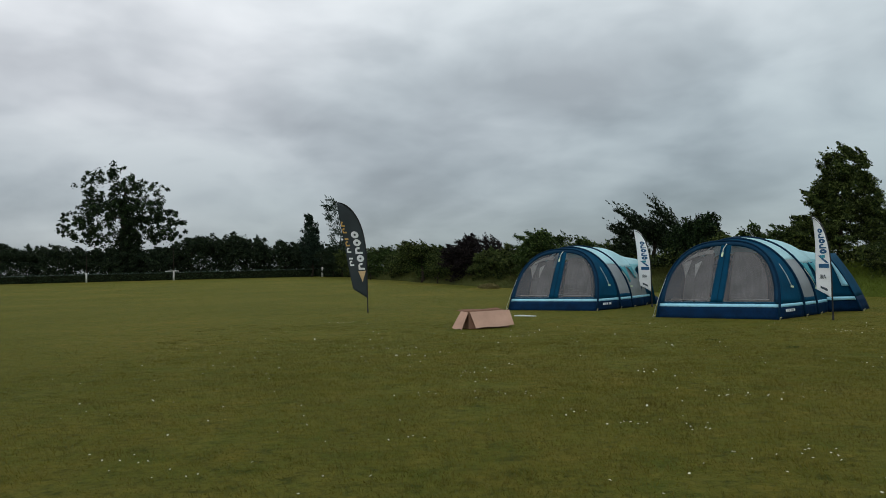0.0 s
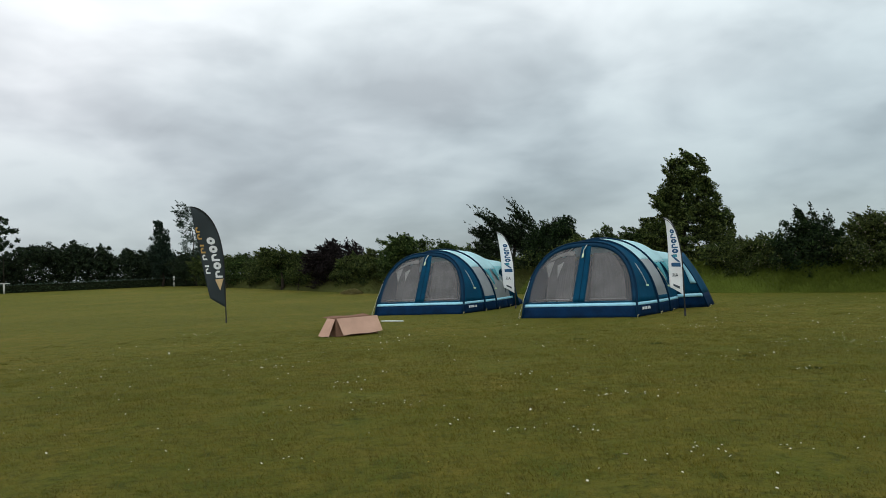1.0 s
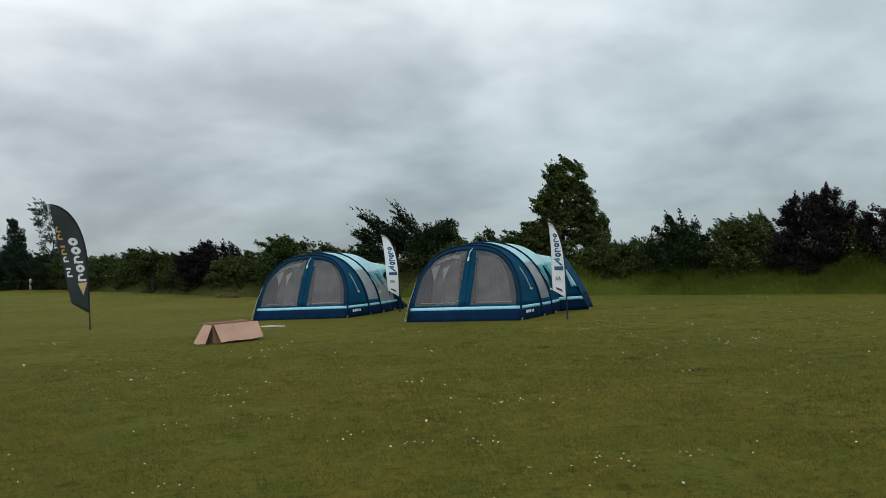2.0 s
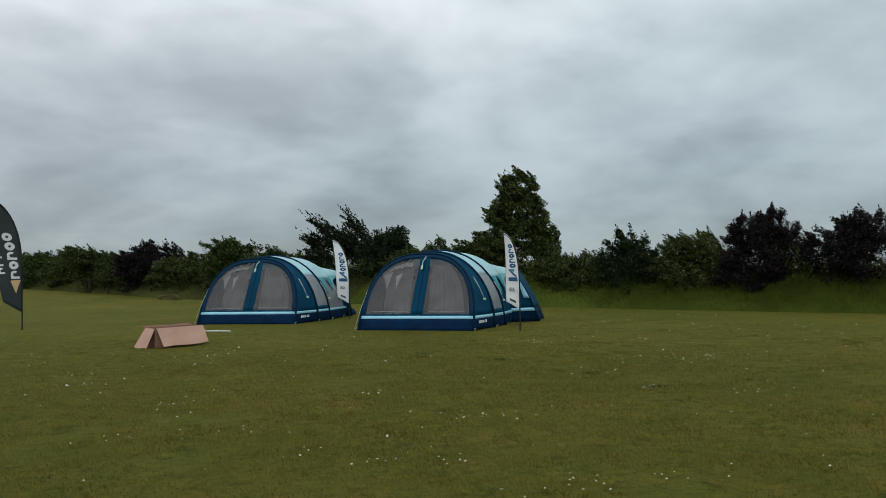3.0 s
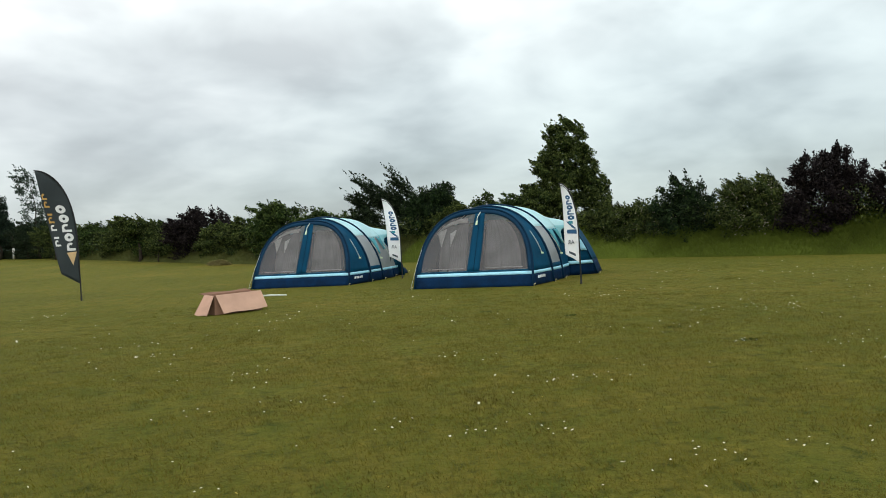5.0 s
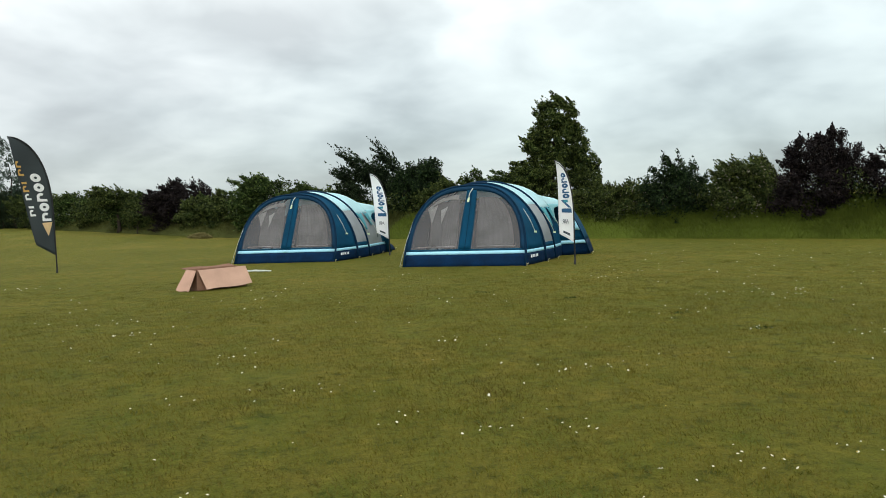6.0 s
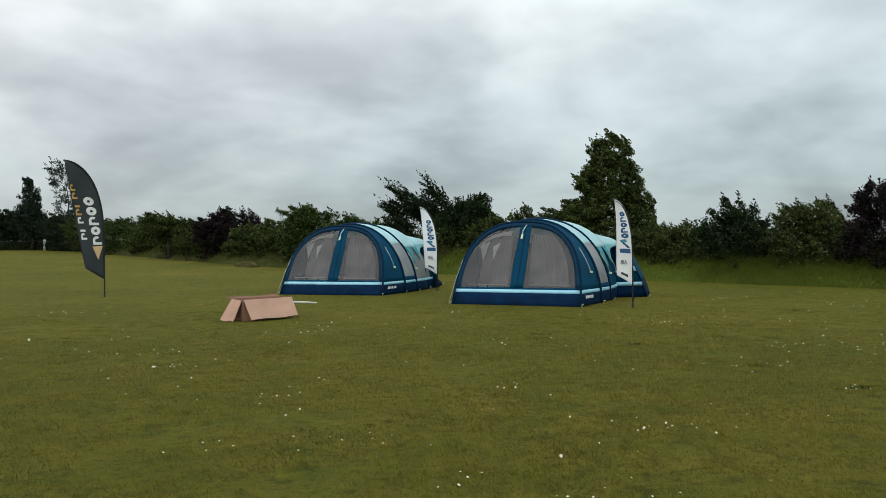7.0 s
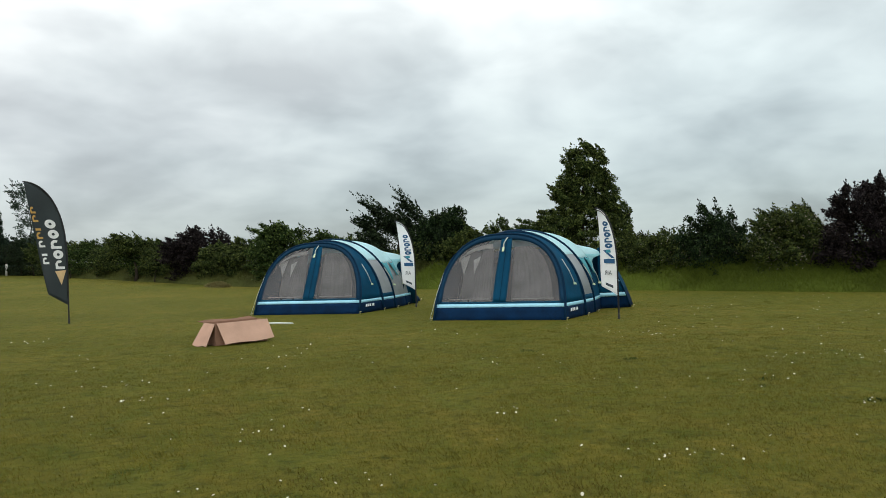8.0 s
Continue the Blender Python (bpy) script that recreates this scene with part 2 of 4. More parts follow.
BARK = material("dark_bark", (0.045, 0.037, 0.028), 0.95, 4, 0.35, 20, 0.4, bump=0.8, bump_scale=18, spec=0.1)
PETAL = material("daisy_petal", (0.78, 0.75, 0.62), 0.7, 9, 0.05, 60, 0.05, bump=0, translucent=0.2)
YELLOW = material("yellow_flower", (0.55, 0.42, 0.08), 0.7, 9, 0.1, 60, 0.05, bump=0)


def leaf_mat(name, a, b, skew=3.0):
    # a: dark leaves; b: lit leaves, their light painted in at random per leaf
    a, b = (0.52 * a[0], 0.78 * a[1], 0.95 * a[2]), (1.12 * b[0], 1.55 * b[1], 1.75 * b[2])
    return material(name, a, 0.7, 1.6, 0.75, 5, 0.5, bump=0, island=1.0, other=b, translucent=0.3, spec=0.12, skew=skew)


LEAF_OAK = leaf_mat("dark_green_leaves", (0.014, 0.024, 0.007), (0.055, 0.070, 0.018))
LEAF_HAW = leaf_mat("hawthorn_leaves", (0.036, 0.045, 0.011), (0.150, 0.135, 0.030), 1.9)
LEAF_FAR = leaf_mat("hedge_leaves", (0.026, 0.033, 0.014), (0.048, 0.052, 0.020), 2.0)
LEAF_LIGHT = leaf_mat("light_green_leaves", (0.045, 0.060, 0.013), (0.150, 0.155, 0.034))
LEAF_POP = leaf_mat("poplar_leaves", (0.030, 0.042, 0.010), (0.175, 0.160, 0.036), 1.9)
LEAF_WILLOW = leaf_mat("windblown_dark_leaves", (0.013, 0.021, 0.007), (0.070, 0.074, 0.030))
LEAF_RED = leaf_mat("maroon_leaves", (0.021, 0.0105, 0.010), (0.050, 0.028, 0.022))
LEAF_SLIM = leaf_mat("grey_green_leaves", (0.035, 0.046, 0.026), (0.075, 0.085, 0.048))
LEAF_BIRCH = leaf_mat("silvery_leaves", (0.085, 0.092, 0.055), (0.14, 0.14, 0.10))
# near-black green: the shade inside the low hedge, put into the colour
CORE = material("shaded_hedge_core", (0.012, 0.017, 0.007), 0.95, 2.0, 0.4, 12, 0.4, bump=0.6, bump_scale=10, spec=0.05)
BLOSSOM = material("hawthorn_blossom", (0.42, 0.38, 0.30), 0.8, 9, 0.1, 60, 0.1, bump=0, translucent=0.2)


# ---- mesh helpers ----
class Build:
    """Collects vertices and faces for one mesh."""

    def __init__(self):
        self.v, self.f = [], []

    def grid(self, rows, closed=False):
        """Faces between rows of points of one length."""
        o, w = len(self.v), len(rows[0])
        for r in rows:
            self.v.extend([tuple(p) for p in r])
        for i in range(len(rows) - 1):
            for j in range(w if closed else w - 1):
                k = (j + 1) % w
                self.f.append((o + i * w + j, o + i * w + k, o + (i + 1) * w + k, o + (i + 1) * w + j))
        return self

    def tube(self, path, radii, sides=6, cap=True):
        path = [Vector(p) for p in path]
        if isinstance(radii, (int, float)):
            radii = [radii] * len(path)
        rows = []
        for i, p in enumerate(path):
            d = path[min(i + 1, len(path) - 1)] - path[max(i - 1, 0)]
            d = d.normalized() if d.length > 1e-6 else Vector((0, 0, 1))
            a = d.cross(Vector((0.31, 0.87, 0.2)) if abs(d.z) > 0.7 else Vector((0, 0, 1))).normalized()
            b = d.cross(a)
            rows.append([p + radii[i] * (math.cos(q) * a + math.sin(q) * b) for q in (2 * math.pi * k / sides for k in range(sides))])
        o = len(self.v)
        self.grid(rows, closed=True)
        if cap:
            self.f.append(tuple(range(o + sides - 1, o - 1, -1)))
            e = o + (len(rows) - 1) * sides
            self.f.append(tuple(range(e, e + sides)))
        return self

    def slab(self, corners, thick):
        """A board of four corners (in order), thickened along its normal."""
        c = [Vector(p) for p in corners]
        n = (c[1] - c[0]).cross(c[3] - c[0]).normalized() * thick
        o = len(self.v)
        self.v.extend([tuple(p) for p in c] + [tuple(p - n) for p in c])
        self.f.extend([(o, o + 1, o + 2, o + 3), (o + 7, o + 6, o + 5, o + 4)] +
                      [(o + i, o + i + 4, o + (i + 1) % 4 + 4, o + (i + 1) % 4) for i in range(4)])
        return self

    def fan(self, pts):
        o = len(self.v)
        self.v.extend([tuple(p) for p in pts])
        self.f.append(tuple(range(o, o + len(pts))))
        return self

    def mesh(self, name, mat, smooth=True):
        me = bpy.data.meshes.new(name)
        me.from_pydata(self.v, [], self.f)
        me.materials.append(mat)
        if smooth:
            me.polygons.foreach_set("use_smooth", [True] * len(me.polygons))
        me.update()
        return me


def part(name, b, mat, parent, label="", smooth=True, thick=0.0):
    ob = new(name, b if isinstance(b, bpy.types.Mesh) else b.mesh(name, mat, smooth))
    ob.parent = parent
    if thick:
        s = ob.modifiers.new("thickness", "SOLIDIFY")
        s.thickness, s.offset = thick, 0
    return tagged(ob, label)


def thing(name, label, category, m=None, group="", kind=""):
    ob = new(name)
    ob.empty_display_size = 0.2
    if m is not None:
        ob.matrix_world = m
    return tagged(ob, label, category, group, kind)


def quads(name, pts, mat):
    """One mesh of many separate quads; pts has the shape (n, 4, 3)."""
    n = len(pts)
    me = bpy.data.meshes.new(name)
    me.vertices.add(4 * n)
    me.vertices.foreach_set("co", np.ascontiguousarray(pts, dtype=np.float32).ravel())
    me.loops.add(4 * n)
    me.loops.foreach_set("vertex_index", np.arange(4 * n, dtype=np.int32))
    me.polygons.add(n)
    me.polygons.foreach_set("loop_start", np.arange(0, 4 * n, 4, dtype=np.int32))
    me.materials.append(mat)
    me.update(calc_edges=True)
    me.validate()
    return me


def unit(a):
    return a / np.maximum(np.linalg.norm(a, axis=-1, keepdims=True), 1e-9)


def rise(y):
    """The field climbs gently towards its far side."""
    return 0.0187 * (np.clip(y, 40, 100) - 45 + 5 * np.exp(-(np.clip(y, 40, 100) - 40) / 5))


# ---- ground ----
def ground():
    xs = np.unique(np.concatenate([np.linspace(-900, -90, 10), np.linspace(-90, 60, 76), np.linspace(60, 900, 10)]))
    ys = np.unique(np.concatenate([np.linspace(-900, -30, 10), np.linspace(-30, 110, 71), np.linspace(110, 1500, 12)]))
    rows = []
    for y in ys:
        rows.append([(x, y, float(rise(y)) - float(rise(0.0)) + (0.02 * noise.noise((x * 0.21, y * 0.21, 3)) if abs(x) < 80 and 0 < y < 90 else 0)) for x in xs])
    ob = new("ground", Build().grid(rows).mesh("ground", GRASS))
    tagged(ob, "closely mown dry olive-green grass of the camping field", "grass field", kind="structure")


ground()


def level(x, y):
    return float(rise(y)) - float(rise(0.0)) + (0.02 * noise.noise((x * 0.21, y * 0.21, 3)) if abs(x) < 80 and 0 < y < 90 else 0)


HEDGE = [(-78, 93), (-57, 92), (-38, 92.5), (-19, 91), (-7.7, 69), (1.3, 49), (16, 26.3), (19.7, 20), (26, 10), (33, 0)]


def along(path, step, jitter, rng):
    """Places along a line of points, with the line's outward normal."""
    out = []
    for (ax, ay), (bx, by) in zip(path, path[1:]):
        n = max(1, int(math.hypot(bx - ax, by - ay) / step))
        nx, ny = by - ay, -(bx - ax)
        s = math.hypot(nx, ny)
        if ny < 0:
            nx, ny = -nx, -ny
        for i in range(n):
            k = (i + rng.random() * jitter) / n
            out.append((ax + k * (bx - ax), ay + k * (by - ay), nx / s, ny / s))
    return out


def blades(name, x, y, z, tall, wide, lean, rng, mat):
    """Narrow tapering blades, each one quad."""
    n = len(x)
    a = rng.random(n) * 2 * np.pi
    side = np.stack([np.cos(a), np.sin(a), np.zeros(n)], -1) * (wide / 2)[:, None]
    foot = np.stack([x, y, z], -1)
    tip = foot + np.stack([rng.normal(-0.25, 0.6, n) * lean * tall, rng.normal(0, 0.6, n) * lean * tall, tall], -1)
    mid = foot * 0.5 + tip * 0.5 + np.stack([np.zeros(n), np.zeros(n), tall * 0.12], -1)
    return quads(name, np.stack([foot - side, foot + side, mid + side * 0.8, tip], 1), mat)


def lawn():
    rng = np.random.default_rng(4)
    n = 460000
    x, y = rng.normal(1.2, 6.5, n), rng.normal(6.0, 6.5, n)
    keep = np.array([noise.noise((px * 0.9, py * 0.9, 7)) + 0.35 * noise.noise((px * 4, py * 4, 2)) for px, py in zip(x, y)]) + rng.normal(0, 0.25, n) > -0.38
    x, y = x[keep], y[keep]
    n = len(x)
    z = np.array([level(px, py) for px, py in zip(x, y)]) - 0.004
    clump = np.array([noise.noise((px * 2.3, py * 2.3, 11)) for px, py in zip(x, y)])
    tall = rng.uniform(0.012, 0.032, n) * (1 + 0.8 * np.maximum(0, clump))
    me = blades("grass_blades", x, y, z, tall, rng.uniform(0.004, 0.009, n), 0.8, rng, BLADE)
    tagged(new("grass_blades", me), "short olive and straw-coloured grass blades on the mown field", "grass", kind="stuff")


lawn()


def tufts():
    """Thicker, darker tufts standing out of the mown turf."""
    rng = np.random.default_rng(41)
    m, per = 3400, 40
    cx, cy = rng.uniform(-8, 15, m), 2.5 + 18 * rng.random(m) ** 1.3
    keep = np.array([noise.noise((a * 0.5, b * 0.5, 21)) for a, b in zip(cx, cy)]) + rng.normal(0, 0.3, m) > 0.0
    cx, cy = cx[keep], cy[keep]
    r = rng.uniform(0.03, 0.11, len(cx))
    x = (cx[:, None] + rng.normal(0, 1, (len(cx), per)) * r[:, None] * 1.2).ravel()
    y = (cy[:, None] + rng.normal(0, 1, (len(cx), per)) * r[:, None] * 0.8).ravel()
    z = np.array([level(a, b) for a, b in zip(x, y)]) - 0.004
    me = blades("grass_tufts", x, y, z, rng.uniform(0.010, 0.028, len(x)), rng.uniform(0.003, 0.006, len(x)), 1.1, rng, TUFT)
    tagged(new("grass_tufts", me), "small dark green tufts of coarser grass in the turf", "grass", kind="stuff")


tufts()


BANK_SHAPE = ((0.0, -0.04), (0.35, 0.30), (0.9, 0.70), (1.7, 1.02), (3.0, 1.16), (6.0, 0.8), (9.0, 0.2), (10, -0.4))


def verge():
    """A strip of uncut grass before the hedge."""
    rng = np.random.default_rng(8)
    spots = along([(-14, 81.4), HEDGE[4]], 0.0008, 1.0, rng) + along(HEDGE[4:6], 0.0007, 1.0, rng) + along(HEDGE[5:7], 0.0005, 1.0, rng) + along(HEDGE[6:], 0.00013, 1.0, rng)
    p = np.array(spots)
    depth = rng.random(len(p)) ** 0.9 * 3.2
    x, y = p[:, 0] + p[:, 2] * depth, p[:, 1] + p[:, 3] * depth
    patch = np.array([noise.noise((a * 0.35, b * 0.35, 5)) for a, b in zip(x, y)])
    low = np.where(y > 40, 0.85, 1.0)
    foot = np.interp(depth, [r[0] for r in BANK_SHAPE], [r[1] for r in BANK_SHAPE]) * low
    tall = (0.16 + 0.10 * np.minimum(depth, 2.0)) * (1 + 0.4 * patch) * rng.uniform(0.35, 1.1, len(p)) * low
    z, wide = rise(y) - rise(0.0) + foot - 0.05, rng.uniform(0.005, 0.010, len(p)) * (1 + np.maximum(0, y - 30) / 20)
    edge = 38 + 3 * patch
    for near, mat, label in ((y < edge, LONG, "tall uncut green grass along the foot of the hedge"), (y >= edge, ROUGH, "rough olive grass along the foot of the far hedge")):
        me = blades("verge_grass", x[near], y[near], z[near], tall[near], wide[near], 0.5, rng, mat)
        tagged(new("verge_grass", me), label, "long grass", kind="stuff")
    rows = []
    pts = [(-14, 81.4)] + HEDGE[4:]
    for (ax, ay), (bx, by) in zip(pts, pts[1:]):
        for k in (0, 0.25, 0.5, 0.75):
            cx, cy = ax + k * (bx - ax), ay + k * (by - ay)
            nx, ny = (by - ay), -(bx - ax)
            s = math.hypot(nx, ny) * (1 if ny > 0 or nx > 0 else -1)
            if ny < 0:
                s = -abs(s)
            rows.append([(cx + nx / s * o, cy + ny / s * o, level(cx, cy) + h * (0.85 if cy > 40 else 1.0)) for o, h in BANK_SHAPE])
    bank = Build().grid(rows).mesh("hedge_bank", BANK)
    bank.materials.append(ROUGH_BANK)
    bank.polygons.foreach_set("material_index", [1 if f.center.y > 38 else 0 for f in bank.polygons])
    tagged(new("hedge_bank", bank), "low overgrown earth bank under the hedge", "bank", kind="structure")


verge()


# ---- trees and hedges ----
def leaf_cloud(centres, spread, count, size, rng, streak=(0, 0, 0), droop=0.0):
    """Leaves scattered in clumps: (n, 4, 3)."""
    which = rng.integers(0, len(centres), count)
    c, s = centres[which], spread[which]
    off = unit(rng.normal(size=(count, 3))) * (rng.random((count, 1)) ** 0.45) * s
    run = rng.random((count, 1)) * np.array(streak)[None, :]
    p = c + off + run
    p[:, 2] -= droop * rng.random(count)
    face = unit(off / np.maximum(s, 1e-6) + np.array([0, 0, 0.55]) + rng.normal(0, 0.55, (count, 3)))
    u = unit(np.cross(face, rng.normal(size=(count, 3)) + 0.01))
    v = np.cross(face, u)
    k = size * rng.uniform(0.6, 1.35, (count, 1))
    return np.stack([p - u * k, p - v * k * 0.45, p + u * k, p + v * k * 0.45], 1)


def tree(name, label, category, x, y, masses, leaf, leaves, size, seed, trunk=0.25, fork=0.35, stems=1, streak=(0, 0, 0),
         clump=0.16, limbs=40, group="", flowers=0, full=0.25, floor_z=None, shoots=0, reach=0.5, stream=0.7):
    """A tree or bush: masses are crown ellipsoids (dx, dy, z, rx, ry, rz) above the foot. Limbs run from the stems to tips in the masses."""
    rng = np.random.default_rng(seed)
    z0 = (level(x, y) if floor_z is None else floor_z) - 0.05
    ob = thing(name, label, category, Matrix.Translation((x, y, z0)), group)
    M = np.array(masses, float)
    vol = np.prod(M[:, 3:], axis=1) ** 0.75
    tips, spread = [], []
    for i in rng.choice(len(M), limbs, p=vol / vol.sum()):
        q = unit(rng.normal(size=3)) * rng.uniform(0.35, 1.0) ** 0.6
        tips.append(M[i, :3] + q * M[i, 3:])
        spread.append(M[i, 3:] * clump * rng.uniform(0.75, 1.6) + 0.05)
    tips, spread = np.array(tips), np.array(spread)
    tips[:, 2] = np.maximum(tips[:, 2], 0.15)
    height = (M[:, 2] + M[:, 5]).max()
    wood = [Build() for _ in range(stems)]
    feet = []
    for s in range(stems):
        fx, fy = (0, 0) if stems == 1 else rng.normal(0, M[:, 3].max() * 0.35, 2)
        hz = height * (0.8 if stems == 1 else rng.uniform(0.45, 0.7))
        cx, cy = (M[:, 0] * vol).sum() / vol.sum(), (M[:, 1] * vol).sum() / vol.sum()
        pts, rad = [], []
        for k in range(7):
            u = k / 6
            pts.append((fx + (cx) * u ** 1.5 + rng.normal(0, 0.015 * height) * (k > 0), fy + cy * u ** 1.5 + rng.normal(0, 0.015 * height) * (k > 0), hz * u))
            rad.append(trunk * (1.35 if k == 0 else 1) * (1 - 0.85 * u) / (1 if stems == 1 else 1.8))
        wood[s].tube(pts, rad, 8 if stems == 1 else 5)
        feet.append((np.array(pts), rad))
    # each limb leaves the nearest lower wood, so that boughs fork into smaller and smaller limbs
    nodes = [p for pts, rad in feet for k, p in enumerate(pts) if k >= max(1, round(6 * fork))]
    girth = [r for pts, rad in feet for k, r in enumerate(rad) if k >= max(1, round(6 * fork))]
    owner = [s for s, (pts, rad) in enumerate(feet) for k in range(len(pts)) if k >= max(1, round(6 * fork))]
    core = np.array([0.0, 0.0, height * 0.35])
    for tip in tips[np.argsort(np.linalg.norm(tips - core, axis=1))]:
        N = np.array(nodes)
        gap = N - tip
        k = int(np.argmin(np.linalg.norm(gap, axis=1) + 1.2 * np.maximum(0, gap[:, 2] + 0.02 * height)))
        a, r = N[k], max(girth[k] * 0.62, 0.008)
        mid = a * 0.5 + tip * 0.5 + np.array([0, 0, -0.02 * height]) + rng.normal(0, 0.014 * height, 3)
        wood[owner[k]].tube([a, mid, tip], [r, r * 0.75, r * 0.35], 4, cap=False)
        owner += [owner[k]] * 2
        nodes += [mid, mid * 0.4 + tip * 0.6]
        girth += [r * 0.75, r * 0.5]
    for w in wood:
        part("trunk" if stems == 1 else "stem", w, BARK, ob)
    fill = int(leaves * full)
    P = leaf_cloud(tips, spread, leaves - fill, size, rng, streak)
    if fill:
        at = rng.choice(len(M), fill, p=vol / vol.sum())
        Q = leaf_cloud(M[at, :3], M[at, 3:] * 0.88, fill, size, rng, tuple(0.5 * q for q in streak))
        P = np.concatenate([P, Q[Q[:, :, 2].min(axis=1) > 0.02]])
    if shoots:
        # ragged leading twigs beyond the crown's outline
        mid = (M[:, :3] * vol[:, None]).sum(0) / vol.sum()
        pick = tips[rng.integers(0, len(tips), shoots)]
        way = unit(unit(pick - mid) * 0.9 + np.array([0, 0, 0.35]) + unit(np.array(streak) + 1e-6) * stream + rng.normal(0, 0.25, (shoots, 3)))
        run = reach * rng.uniform(0.5, 1.4, (shoots, 1))
        per = 26
        k = rng.random((shoots, per, 1))
        c = (pick[:, None] + way[:, None] * k * run[:, None]).reshape(-1, 3)
        sp = np.repeat(((1.05 - k) * size * 2.4).reshape(-1, 1), 3, axis=1)
        at = np.arange(len(c))
        off = unit(rng.normal(size=c.shape)) * sp
        u = unit(np.repeat(way, per, axis=0) + rng.normal(0, 0.7, c.shape))
        v = unit(np.cross(u, rng.normal(size=c.shape)))
        q = size * rng.uniform(0.6, 1.3, (len(c), 1))
        P = np.concatenate([P, np.stack([c + off - u * q, c + off - v * q * 0.45, c + off + u * q, c + off + v * q * 0.45], 1)])
    part("crown", quads("crown", P, leaf), leaf, ob)
    if flowers:
        F = leaf_cloud(tips, spread * 1.1, flowers, size * 0.75, rng)
        part("blossom", quads("blossom", F, BLOSSOM), BLOSSOM, ob, "cream blossom clusters")
    return ob


def bush(name, label, x, y, top, width, leaf, seed, leaves=9000, size=0.075, flowers=0, group="hedge bushes", streak=(-0.32, 0, 0.15), limbs=150, ragged=1.0, deep=0.5, shoots=210, reach=0.11):
    """A hedge bush: one broad low mass with several uneven shoots above it."""
    rng = np.random.default_rng(seed + 500)
    h = top - level(x, y)
    w = width / 2
    masses = [(0, 0, h * 0.42, w * 1.05, w * deep + 0.8, h * 0.44)]
    for i in range(6):
        masses.append((rng.uniform(-0.8, 0.8) * w, rng.uniform(-0.4, 0.4) * w, h * rng.uniform(0.52, 0.74), w * rng.uniform(0.3, 0.48), w * 0.4, h * rng.uniform(0.16, 0.26) * ragged))
    masses.append((rng.uniform(-0.2, 0.2) * w, 0, h * 0.76, w * 0.32, w * 0.35, h * 0.22))
    for i in range(9):
        k = rng.uniform(-1, 1)
        masses.append((k * w * 0.95, rng.uniform(-0.3, 0.3) * w, h * (0.88 - 0.14 * k * k) * rng.uniform(0.82, 1.02), w * rng.uniform(0.12, 0.24), w * 0.16, h * rng.uniform(0.07, 0.14)))
    return tree(name, label, "bush", x, y, masses, leaf, leaves, size, seed, trunk=0.09, stems=5, fork=0.15, clump=0.11, limbs=int(1.6 * limbs), group=group, flowers=flowers, streak=streak, shoots=shoots, reach=reach * h + 0.12, stream=1.6)


